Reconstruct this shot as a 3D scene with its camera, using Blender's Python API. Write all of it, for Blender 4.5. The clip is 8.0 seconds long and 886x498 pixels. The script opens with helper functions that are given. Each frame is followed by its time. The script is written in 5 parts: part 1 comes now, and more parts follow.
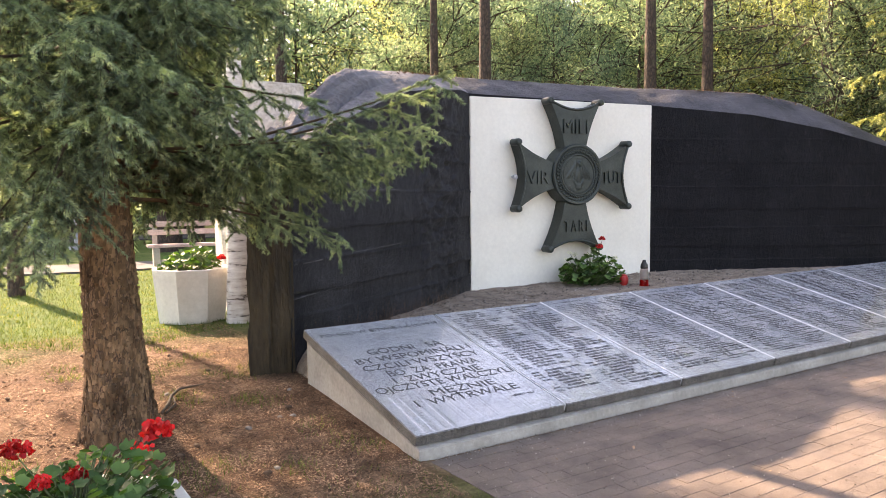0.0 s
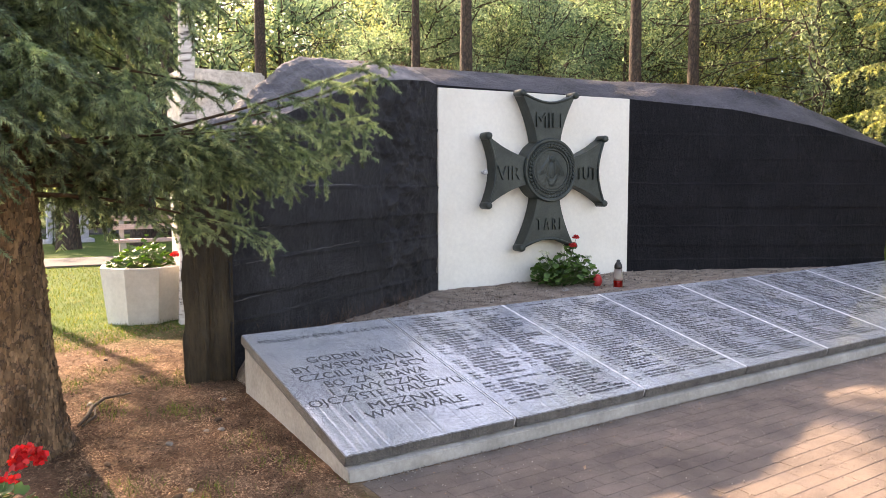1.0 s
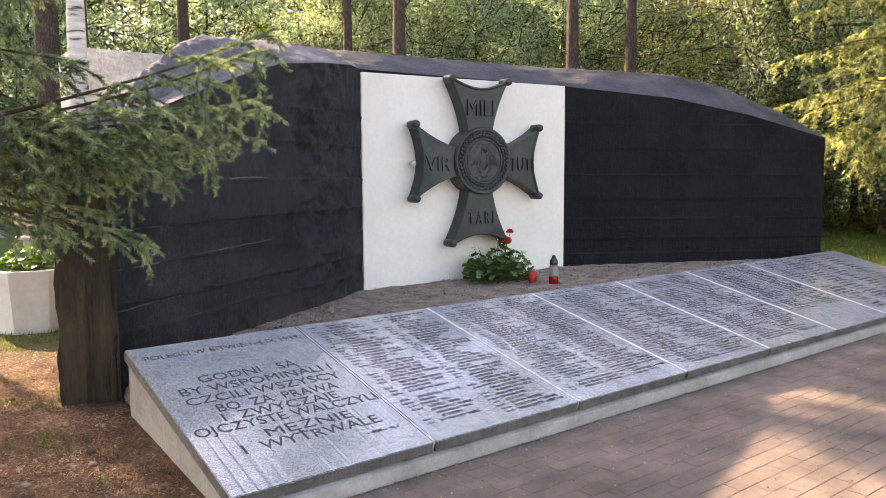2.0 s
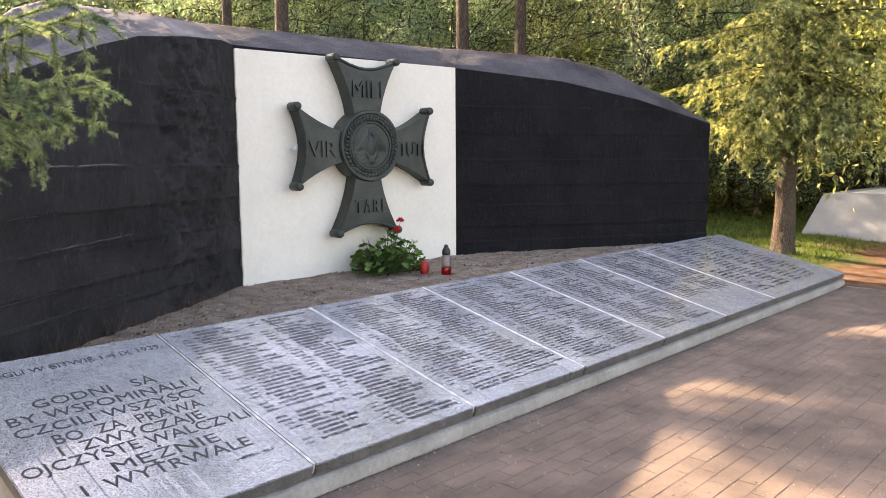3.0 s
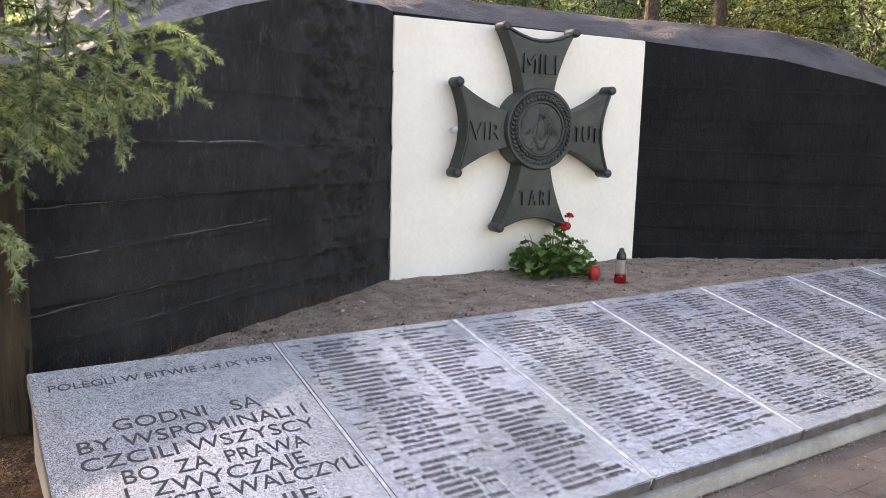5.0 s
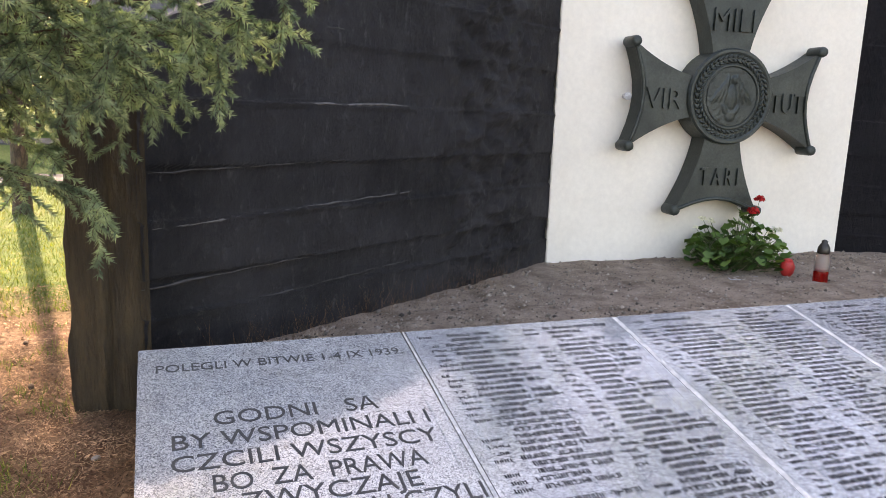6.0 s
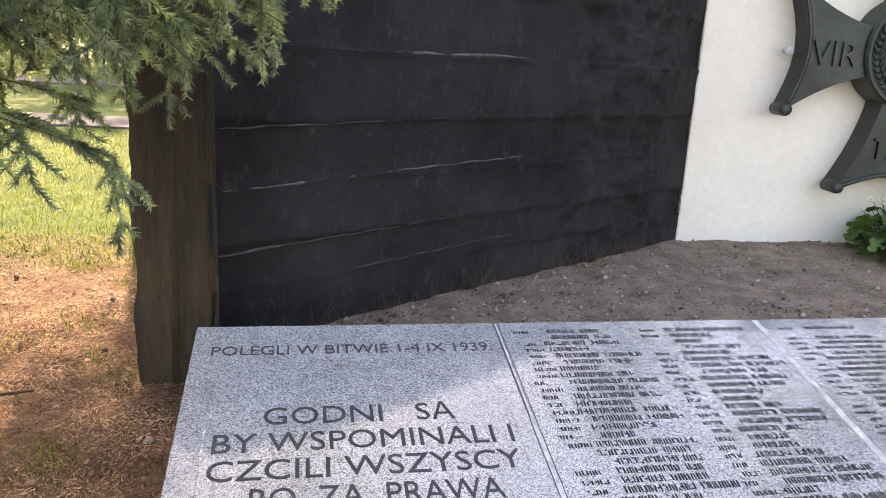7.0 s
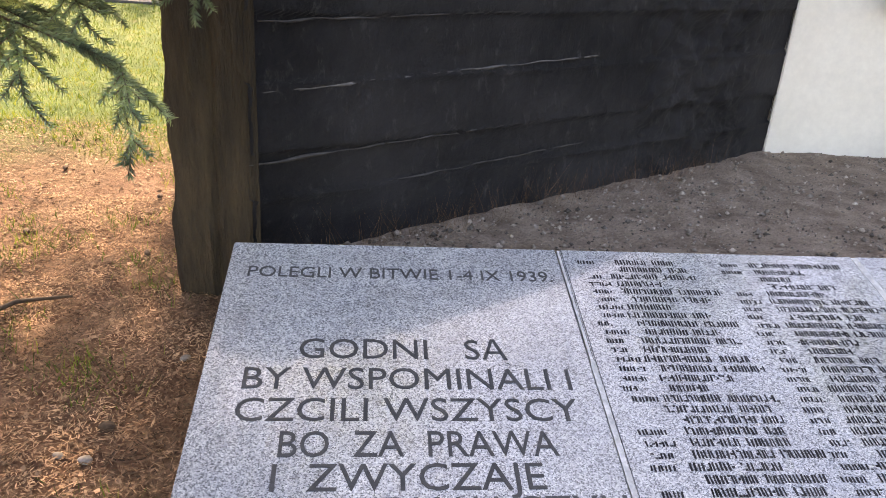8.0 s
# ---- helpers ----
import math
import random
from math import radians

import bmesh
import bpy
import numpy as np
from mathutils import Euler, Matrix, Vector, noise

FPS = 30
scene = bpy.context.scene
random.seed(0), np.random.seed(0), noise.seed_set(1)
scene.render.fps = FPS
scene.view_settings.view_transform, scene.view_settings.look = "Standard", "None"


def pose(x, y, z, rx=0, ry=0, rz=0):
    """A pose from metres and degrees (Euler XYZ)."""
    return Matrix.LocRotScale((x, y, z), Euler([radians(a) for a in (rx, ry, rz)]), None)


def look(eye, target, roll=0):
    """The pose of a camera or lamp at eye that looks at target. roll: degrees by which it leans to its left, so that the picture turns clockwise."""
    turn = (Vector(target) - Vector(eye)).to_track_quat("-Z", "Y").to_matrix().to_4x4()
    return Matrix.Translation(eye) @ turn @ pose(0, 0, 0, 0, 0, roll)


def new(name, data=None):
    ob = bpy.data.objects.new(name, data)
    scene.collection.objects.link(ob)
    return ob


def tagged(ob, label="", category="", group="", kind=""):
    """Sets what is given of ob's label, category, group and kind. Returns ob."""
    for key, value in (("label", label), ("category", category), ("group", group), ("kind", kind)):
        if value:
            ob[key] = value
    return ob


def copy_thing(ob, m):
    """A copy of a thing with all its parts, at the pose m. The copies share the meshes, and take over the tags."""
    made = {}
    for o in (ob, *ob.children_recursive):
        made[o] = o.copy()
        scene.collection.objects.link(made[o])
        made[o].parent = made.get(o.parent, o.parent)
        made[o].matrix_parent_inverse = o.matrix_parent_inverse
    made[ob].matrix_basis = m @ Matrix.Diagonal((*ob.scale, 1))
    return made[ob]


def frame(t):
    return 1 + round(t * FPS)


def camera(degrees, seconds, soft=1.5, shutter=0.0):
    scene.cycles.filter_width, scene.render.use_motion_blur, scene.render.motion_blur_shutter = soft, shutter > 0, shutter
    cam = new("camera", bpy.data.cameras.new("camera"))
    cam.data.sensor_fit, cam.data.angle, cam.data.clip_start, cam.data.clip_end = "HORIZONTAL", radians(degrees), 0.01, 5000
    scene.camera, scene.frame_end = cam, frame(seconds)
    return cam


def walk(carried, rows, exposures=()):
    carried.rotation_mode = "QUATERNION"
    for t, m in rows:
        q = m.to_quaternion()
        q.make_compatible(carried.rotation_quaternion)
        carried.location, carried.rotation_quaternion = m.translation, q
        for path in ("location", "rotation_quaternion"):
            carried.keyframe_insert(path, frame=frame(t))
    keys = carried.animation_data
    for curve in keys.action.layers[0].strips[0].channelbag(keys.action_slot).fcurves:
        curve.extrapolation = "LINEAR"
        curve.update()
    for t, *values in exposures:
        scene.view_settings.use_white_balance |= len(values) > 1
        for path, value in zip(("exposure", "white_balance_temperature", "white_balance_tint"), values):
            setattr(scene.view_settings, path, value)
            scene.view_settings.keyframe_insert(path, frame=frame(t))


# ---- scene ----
# ---- the camera ----
cam = camera(60.6, 8.0, soft=0.75)
PATH = [
    (0, (0.028, 0.197, 1.492), (1.118, 1.866, 1.334), -0.6),
    (0.5, (0.284, 0.221, 1.488), (1.364, 1.897, 1.329), -0.4),
    (1, (0.478, 0.329, 1.503), (1.581, 1.989, 1.33), -0.2),
    (2.5, (1.105, 0.81, 1.519), (2.412, 2.308, 1.3), -0.5),
    (3, (1.238, 0.944, 1.536), (2.663, 2.326, 1.293), -0.4),
    (3.5, (1.39, 1.127, 1.584), (2.937, 2.37, 1.338), -0.1),
    (4, (1.499, 1.283, 1.566), (3.007, 2.573, 1.316), 0.6),
    (4.5, (1.708, 1.464, 1.551), (2.999, 2.969, 1.289), 0.9),
    (5, (1.874, 1.642, 1.543), (2.96, 3.297, 1.254), 1.5),
    (6.5, (2.366, 2.34, 1.491), (2.879, 4.228, 1.077), 2.4),
    (7, (2.471, 2.553, 1.5), (2.841, 4.453, 0.996), 3.1),
    (7.5, (2.506, 2.764, 1.509), (2.777, 4.633, 0.85), 3.7),
    (8, (2.535, 2.844, 1.527), (2.745, 4.667, 0.732), 4.0),
]
EXPOSURE = [(0.0, 2.54, 8350, 24), (2.5, 2.56, 8450, 24), (3.0, 2.62, 8750, 24), (3.5, 2.52, 8900, 24), (4.0, 2.48, 8900, 24), (4.5, 2.62, 8900, 24), (5.0, 2.70, 8900, 24), (6.5, 2.68, 8900, 24), (7.0, 2.74, 8900, 24), (7.5, 2.62, 8900, 24), (8.0, 2.64, 8900, 24)]
walk(cam, [(t, look(eye, target, roll)) for t, eye, target, roll in PATH], EXPOSURE)

# ---- daylight: a low sun behind the wall, open sky ----
SUN_WAY = Vector((-0.17, 1.0, 0.64)).normalized()
elev = math.asin(SUN_WAY.z)
world = bpy.data.worlds.new("world")
scene.world = world
world.use_nodes = True
sky = world.node_tree.nodes.new("ShaderNodeTexSky")
sky.sky_type = "NISHITA"
sky.sun_disc = False
sky.sun_elevation = elev
sky.sun_rotation = math.atan2(SUN_WAY.x, SUN_WAY.y)
sky.dust_density = 2.0
world.node_tree.links.new(sky.outputs[0], world.node_tree.nodes["Background"].inputs[0])
world.node_tree.nodes["Background"].inputs[1].default_value = 0.14
sun_data = bpy.data.lights.new("sun", "SUN")
sun_data.energy = 3.6
sun_data.angle = radians(0.6)
sun_data.color = (1.0, 0.88, 0.70)
sun = new("sun", sun_data)
sun.matrix_world = look(SUN_WAY * 60, (0, 0, 0))


# ---- materials ----
def node_mat(name):
    m = bpy.data.materials.new(name)
    m.use_nodes = True
    nt = m.node_tree
    return m, nt, nt.nodes["Principled BSDF"]


def noise_node(nt, vec, scale, detail=4.0, rough=0.6):
    n = nt.nodes.new("ShaderNodeTexNoise")
    n.inputs["Scale"].default_value = scale
    n.inputs["Detail"].default_value = detail
    n.inputs["Roughness"].default_value = rough
    nt.links.new(vec, n.inputs["Vector"])
    return n.outputs["Fac"]


def ramp(nt, fac, stops):
    r = nt.nodes.new("ShaderNodeValToRGB")
    els = r.color_ramp.elements
    while len(els) < len(stops):
        els.new(0.5)
    for e, (p, c) in zip(els, stops):
        e.position, e.color = p, (*c, 1)
    nt.links.new(fac, r.inputs["Fac"])
    return r.outputs["Color"]


def mix(nt, fac, a, b, mode="MIX"):
    n = nt.nodes.new("ShaderNodeMix")
    n.data_type, n.blend_type = "RGBA", mode
    for sock, v in ((n.inputs[0], fac), (n.inputs[6], a), (n.inputs[7], b)):
        if isinstance(v, (int, float)):
            sock.default_value = v
        elif isinstance(v, tuple):
            sock.default_value = (*v, 1)
        else:
            nt.links.new(v, sock)
    return n.outputs[2]


def place(nt, stretch=(1, 1, 1), own=False):
    if own:
        src = nt.nodes.new("ShaderNodeTexCoord").outputs["Object"]
    else:
        src = nt.nodes.new("ShaderNodeNewGeometry").outputs["Position"]
    mp = nt.nodes.new("ShaderNodeMapping")
    mp.inputs["Scale"].default_value = stretch
    nt.links.new(src, mp.inputs["Vector"])
    return mp.outputs["Vector"]


def bump(nt, p, fac, strength, dist):
    b = nt.nodes.new("ShaderNodeBump")
    b.inputs["Strength"].default_value = strength
    b.inputs["Distance"].default_value = dist
    nt.links.new(fac, b.inputs["Height"])
    nt.links.new(b.outputs["Normal"], p.inputs["Normal"])


def surface(name, dark, light, big=1.5, fine=40.0, rough=0.8, relief=0.4, dist=0.01, metal=0.0, stretch=(1, 1, 1),
            own=False, random_by=None, spread=0.3, spec=0.5, grain=0.8):
    """Two tones mixed by large blotches and fine grain, with a fine relief."""
    m, nt, p = node_mat(name)
    v = place(nt, stretch, own)
    f1, f2 = noise_node(nt, v, big, 5), noise_node(nt, v, fine, 6)
    c = ramp(nt, f1, [(0.3, dark), (0.7, light)])
    g = ramp(nt, f2, [(0.25, (0.55, 0.55, 0.55)), (0.75, (1.25, 1.25, 1.25))])
    c = mix(nt, grain, c, g, "MULTIPLY")
    if random_by:
        if random_by == "object":
            r = nt.nodes.new("ShaderNodeObjectInfo").outputs["Random"]
        else:
            r = nt.nodes.new("ShaderNodeNewGeometry").outputs["Random Per Island"]
        lo, hi = 1 - spread, 1 + spread
        c = mix(nt, 1.0, c, ramp(nt, r, [(0, (lo, lo, lo)), (1, (hi, hi * 0.99, hi * 0.97))]), "MULTIPLY")
    nt.links.new(c, p.inputs["Base Color"])
    p.inputs["Roughness"].default_value = rough
    p.inputs["Metallic"].default_value = metal
    p.inputs["Specular IOR Level"].default_value = spec
    bump(nt, p, f2, relief, dist)
    return m


def leafy(name, tones, rough=0.55, through_light=0.35, tint=(1.25, 1.2, 0.5), shoots=0.0):
    """Leaves or needles: tones vary from piece to piece, and light shines through."""
    m, nt, p = node_mat(name)
    r = nt.nodes.new("ShaderNodeNewGeometry").outputs["Random Per Island"]
    if shoots:
        # needles of one shoot share a tone
        own = nt.nodes.new("ShaderNodeMapRange")
        own.inputs["From Min"].default_value, own.inputs["From Max"].default_value = 0.33, 0.67
        own.inputs["To Max"].default_value = 0.78
        nt.links.new(noise_node(nt, place(nt), shoots, 1), own.inputs["Value"])
        add = nt.nodes.new("ShaderNodeMath")
        add.operation = "MULTIPLY_ADD"
        add.inputs[1].default_value = 0.22
        nt.links.new(r, add.inputs[0])
        nt.links.new(own.outputs[0], add.inputs[2])
        r = add.outputs[0]
    c = ramp(nt, r, [(i / (len(tones) - 1), t) for i, t in enumerate(tones)])
    n = noise_node(nt, place(nt), 1.3, 3)
    c = mix(nt, 1.0, c, ramp(nt, n, [(0.3, (0.7, 0.75, 0.75)), (0.7, (1.25, 1.2, 1.0))]), "MULTIPLY")
    n2 = noise_node(nt, place(nt), 6.0, 2)
    c = mix(nt, 1.0, c, ramp(nt, n2, [(0.32, (0.62, 0.66, 0.66)), (0.68, (1.3, 1.27, 1.1))]), "MULTIPLY")
    nt.links.new(c, p.inputs["Base Color"])
    p.inputs["Roughness"].default_value = rough
    p.inputs["Specular IOR Level"].default_value = 0.3
    t = nt.nodes.new("ShaderNodeBsdfTranslucent")
    nt.links.new(mix(nt, 1.0, c, tint, "MULTIPLY"), t.inputs["Color"])
    s = nt.nodes.new("ShaderNodeMixShader")
    s.inputs[0].default_value = through_light
    nt.links.new(p.outputs[0], s.inputs[1])
    nt.links.new(t.outputs[0], s.inputs[2])
    nt.links.new(s.outputs[0], nt.nodes["Material Output"].inputs["Surface"])
    return m


def granite_mat(name, gain, rough):
    m, nt, p = node_mat(name)
    v = place(nt)
    vo = nt.nodes.new("ShaderNodeTexVoronoi")
    vo.inputs["Scale"].default_value = 290
    nt.links.new(v, vo.inputs["Vector"])
    sep = nt.nodes.new("ShaderNodeSeparateColor")
    nt.links.new(vo.outputs["Color"], sep.inputs[0])
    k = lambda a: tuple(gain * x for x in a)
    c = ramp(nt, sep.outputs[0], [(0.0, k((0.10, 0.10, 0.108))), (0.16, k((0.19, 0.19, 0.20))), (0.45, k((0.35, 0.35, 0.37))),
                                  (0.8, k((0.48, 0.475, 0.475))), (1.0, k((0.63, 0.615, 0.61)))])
    f = noise_node(nt, v, 2.2, 4)
    c = mix(nt, 1.0, c, ramp(nt, f, [(0.3, (0.80, 0.84, 0.90)), (0.72, (1.10, 1.12, 1.13))]), "MULTIPLY")
    grime = noise_node(nt, v, 9.0, 5, 0.7)
    c = mix(nt, 1.0, c, ramp(nt, grime, [(0.3, (0.84, 0.83, 0.82)), (0.62, (1.06, 1.07, 1.07))]), "MULTIPLY")
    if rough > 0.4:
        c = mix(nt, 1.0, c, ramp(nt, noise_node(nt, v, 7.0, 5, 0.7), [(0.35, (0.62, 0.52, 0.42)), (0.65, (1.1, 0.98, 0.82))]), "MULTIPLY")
    nt.links.new(c, p.inputs["Base Color"])
    rr = nt.nodes.new("ShaderNodeMapRange")
    rr.inputs["To Min"].default_value, rr.inputs["To Max"].default_value = rough - 0.03, rough + 0.05
    nt.links.new(grime, rr.inputs["Value"])
    nt.links.new(rr.outputs[0], p.inputs["Roughness"])
    p.inputs["Specular IOR Level"].default_value = 0.75
    bump(nt, p, sep.outputs[1], 0.03 if rough < 0.4 else 0.5, 0.001 if rough < 0.4 else 0.006)
    return m


def bark_mat(name, dark, light, scale=9.0):
    m, nt, p = node_mat(name)
    v = place(nt, (1, 1, 0.42))
    vo = nt.nodes.new("ShaderNodeTexVoronoi")
    vo.feature = "DISTANCE_TO_EDGE"
    vo.inputs["Scale"].default_value = scale * 3.2
    warp = noise_node(nt, v, scale * 2, 4)
    vm = nt.nodes.new("ShaderNodeVectorMath")
    vm.operation = "MULTIPLY_ADD"
    vm.inputs[1].default_value = (0.09, 0.09, 0.09)
    nt.links.new(warp, vm.inputs[0])
    nt.links.new(v, vm.inputs[2])
    nt.links.new(vm.outputs[0], vo.inputs["Vector"])
    c = ramp(nt, vo.outputs["Distance"], [(0.0, dark), (0.12, tuple(0.5 * (a + b) for a, b in zip(dark, light))), (0.5, light)])
    fine = noise_node(nt, v, scale * 14, 6)
    c = mix(nt, 0.9, c, ramp(nt, fine, [(0.3, (0.6, 0.58, 0.55)), (0.7, (1.3, 1.3, 1.3))]), "MULTIPLY")
    moss = noise_node(nt, place(nt), 5, 4)
    c = mix(nt, ramp(nt, moss, [(0.55, (0, 0, 0)), (0.8, (0.45, 0.45, 0.45))]), c, (0.16, 0.15, 0.09))
    nt.links.new(c, p.inputs["Base Color"])
    p.inputs["Roughness"].default_value = 0.9
    hgt = nt.nodes.new("ShaderNodeMath")
    hgt.operation = "MULTIPLY_ADD"
    hgt.inputs[1].default_value = 0.35
    nt.links.new(fine, hgt.inputs[0])
    nt.links.new(vo.outputs["Distance"], hgt.inputs[2])
    bump(nt, p, hgt.outputs[0], 0.9, 0.03)
    return m


def birch_mat():
    m, nt, p = node_mat("birch_bark")
    n = noise_node(nt, place(nt, (3, 3, 16)), 1.6, 5)
    n2 = noise_node(nt, place(nt), 4, 4)
    c = ramp(nt, n, [(0.36, (0.06, 0.05, 0.045)), (0.44, (0.5, 0.46, 0.42)), (0.7, (0.72, 0.69, 0.65))])
    c = mix(nt, ramp(nt, n2, [(0.5, (0, 0, 0)), (0.75, (0.5, 0.5, 0.5))]), c, (0.3, 0.2, 0.14))
    nt.links.new(c, p.inputs["Base Color"])
    p.inputs["Roughness"].default_value = 0.75
    bump(nt, p, n, 0.5, 0.01)
    return m


def ground_mat():
    """Lawn away from the trees, reddish needle litter and bare sandy soil under them."""
    m, nt, p = node_mat("ground_cover")
    v = place(nt)
    big, mid, fine = noise_node(nt, v, 0.55, 5), noise_node(nt, v, 3.5, 6, 0.7), noise_node(nt, v, 38, 8, 0.75)
    grass = ramp(nt, mid, [(0.3, (0.042, 0.080, 0.018)), (0.54, (0.078, 0.125, 0.032)), (0.78, (0.19, 0.18, 0.08))])
    litter = ramp(nt, mid, [(0.25, (0.060, 0.032, 0.022)), (0.5, (0.15, 0.082, 0.052)), (0.75, (0.29, 0.19, 0.135))])
    sep = nt.nodes.new("ShaderNodeSeparateXYZ")
    nt.links.new(v, sep.inputs[0])

    def band(sock, a, b):
        r = nt.nodes.new("ShaderNodeMapRange")
        r.interpolation_type = "SMOOTHSTEP"
        r.inputs["From Min"].default_value, r.inputs["From Max"].default_value = a, b
        nt.links.new(sock, r.inputs["Value"])
        return r.outputs[0]

    def calc(op, a, b):
        n = nt.nodes.new("ShaderNodeMath")
        n.operation = op
        for s, x in zip(n.inputs, (a, b)):
            if isinstance(x, (int, float)):
                s.default_value = x
            else:
                nt.links.new(x, s)
        return n.outputs[0]
    wob = calc("MULTIPLY", calc("SUBTRACT", big, 0.5), 3.2)
    y2 = calc("ADD", sep.outputs[1], wob)
    x2 = calc("ADD", sep.outputs[0], wob)
    lawn_left = band(y2, 6.4, 8.4)
    lawn_front = calc("MULTIPLY", calc("SUBTRACT", 1.0, band(y2, 2.7, 3.9)), 0.55)
    lit_right = calc("MULTIPLY", band(x2, 9.5, 10.5), calc("SUBTRACT", 1.0, band(y2, 3.6, 4.9)))
    woods = band(calc("ADD", sep.outputs[0], calc("MULTIPLY", sep.outputs[1], 0.9)), 19.5, 22.0)
    cover = calc("MAXIMUM", lawn_left, lawn_front)
    right = calc("MULTIPLY", band(x2, 9.5, 10.5), band(y2, 3.6, 4.9))
    cover = calc("MAXIMUM", cover, right)
    cover = calc("MULTIPLY", cover, calc("SUBTRACT", 1.0, lit_right))
    c = mix(nt, cover, litter, grass)
    c = mix(nt, 1.0, c, ramp(nt, fine, [(0.28, (0.45, 0.43, 0.4)), (0.72, (1.5, 1.5, 1.45))]), "MULTIPLY")
    nt.links.new(c, p.inputs["Base Color"])
    p.inputs["Roughness"].default_value = 0.95
    p.inputs["Specular IOR Level"].default_value = 0.15
    bump(nt, p, fine, 0.8, 0.025)
    return m


def plain(name, col, rough=0.6, metal=0.0):
    return surface(name, tuple(0.85 * c for c in col), col, 6, 90, rough, 0.15, 0.003, metal)


def glass_mat(name, col, rough=0.05):
    m, nt, p = node_mat(name)
    p.inputs["Base Color"].default_value = (*col, 1)
    p.inputs["Transmission Weight"].default_value = 0.9
    p.inputs["Roughness"].default_value = rough
    return m


def black_mat(name, dark, light, worn, spec):
    """Black bitumen paint over rough boarded concrete, with scuffs and streaks."""
    m, nt, p = node_mat(name)
    v = place(nt)
    f1, f2 = noise_node(nt, v, 1.6, 6, 0.65), noise_node(nt, place(nt, (1, 1, 0.5)), 17, 9, 0.75)
    c = ramp(nt, f1, [(0.3, dark), (0.7, light)])
    scuff = ramp(nt, f2, [(0.56, (0, 0, 0)), (0.76, (0.6, 0.6, 0.6))])
    c = mix(nt, scuff, c, worn)
    nt.links.new(c, p.inputs["Base Color"])
    p.inputs["Roughness"].default_value = 0.62
    p.inputs["Specular IOR Level"].default_value = spec
    bump(nt, p, f2, 1.0, 0.06)
    return m


M_BLACK = black_mat("black_paint", (0.0065, 0.0062, 0.0080), (0.019, 0.0180, 0.0210), (0.050, 0.047, 0.052), 0.15)
# left wing: scuffed paint, its tones raised for the skylight on it
M_BLACK_WORN_LIT = black_mat("worn_lit_black_paint", (0.0105, 0.0104, 0.0124), (0.049, 0.0480, 0.0525), (0.165, 0.159, 0.160), 0.22)
M_LIP = surface("plain_board_lip", (0.010, 0.0095, 0.0105), (0.070, 0.066, 0.066), 14, 50, 0.8, 0.5, 0.006)
# boldest lips: the highlight along their tops put into a pale tone
M_LIP_HIGHLIT = surface("highlit_board_lip", (0.018, 0.017, 0.018), (0.17, 0.162, 0.162), 9, 50, 0.8, 0.5, 0.006)
# left coping: weathered, with the light on it put into paler tones
M_CAP = surface("weathered_lit_cap", (0.075, 0.070, 0.078), (0.20, 0.19, 0.205), 2.6, 30, 0.8, 1.0, 0.03)
M_CAP_DARK = surface("dark_cap", (0.024, 0.023, 0.028), (0.085, 0.080, 0.092), 2.2, 34, 0.75, 1.0, 0.025)
M_END = surface("dirty_end_face", (0.020, 0.0148, 0.0082), (0.090, 0.063, 0.034), 9.0, 46, 0.9, 1.0, 0.06, stretch=(1, 1, 0.16))
M_PLASTER = surface("white_plaster", (0.71, 0.665, 0.585), (0.795, 0.755, 0.675), 1.6, 25, 0.85, 0.2, 0.005, grain=0.15)
M_WHITEWASH = surface("whitewash", (0.42, 0.38, 0.33), (0.78, 0.74, 0.68), 3.5, 30, 0.9, 0.8, 0.02)
M_BRONZE = surface("patinated_bronze", (0.018, 0.026, 0.024), (0.055, 0.066, 0.059), 4, 60, 0.48, 0.35, 0.004, 0.35)
M_GRANITE = granite_mat("polished_granite", 0.94, 0.065)
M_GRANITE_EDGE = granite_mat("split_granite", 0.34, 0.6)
M_CONCRETE = surface("concrete", (0.27, 0.245, 0.21), (0.44, 0.405, 0.36), 3.5, 40, 0.9, 0.5, 0.008, grain=0.45)
M_JOINT_WHITE = surface("joint_white", (0.34, 0.34, 0.35), (0.66, 0.65, 0.65), 22, 80, 0.9, 0.4, 0.004)
M_LETTER = surface("dark_lettering", (0.030, 0.031, 0.035), (0.055, 0.056, 0.06), 8, 120, 0.7, 0.2, 0.002)
M_NAMES = surface("name_lettering", (0.011, 0.011, 0.014), (0.042, 0.042, 0.047), 5, 260, 0.85, 0.2, 0.002, random_by="island", spread=0.35, spec=0.1)
M_PAVER = surface("paver", (0.125, 0.099, 0.084), (0.275, 0.213, 0.174), 2.3, 130, 0.9, 1.0, 0.010, random_by="object", spread=0.05, spec=0.25)
M_PAVER_REST = surface("paver_rest", (0.125, 0.099, 0.084), (0.275, 0.213, 0.174), 2.3, 130, 0.9, 1.0, 0.010, random_by="island", spread=0.05, spec=0.25)
M_JOINT = surface("sandy_joint", (0.15, 0.12, 0.10), (0.28, 0.222, 0.185), 5, 90, 0.95, 0.5, 0.006)
M_SOIL = surface("bed_soil", (0.23, 0.168, 0.128), (0.50, 0.385, 0.30), 6, 75, 0.95, 1.0, 0.03, spec=0.2)
M_STONES = surface("small_stones", (0.17, 0.135, 0.105), (0.42, 0.355, 0.30), 20, 90, 0.9, 0.4, 0.005, random_by="island", spread=0.7)
M_GROUND = ground_mat()
M_ASPHALT = surface("old_asphalt", (0.065, 0.06, 0.066), (0.10, 0.095, 0.10), 1.2, 60, 0.9, 0.5, 0.005)
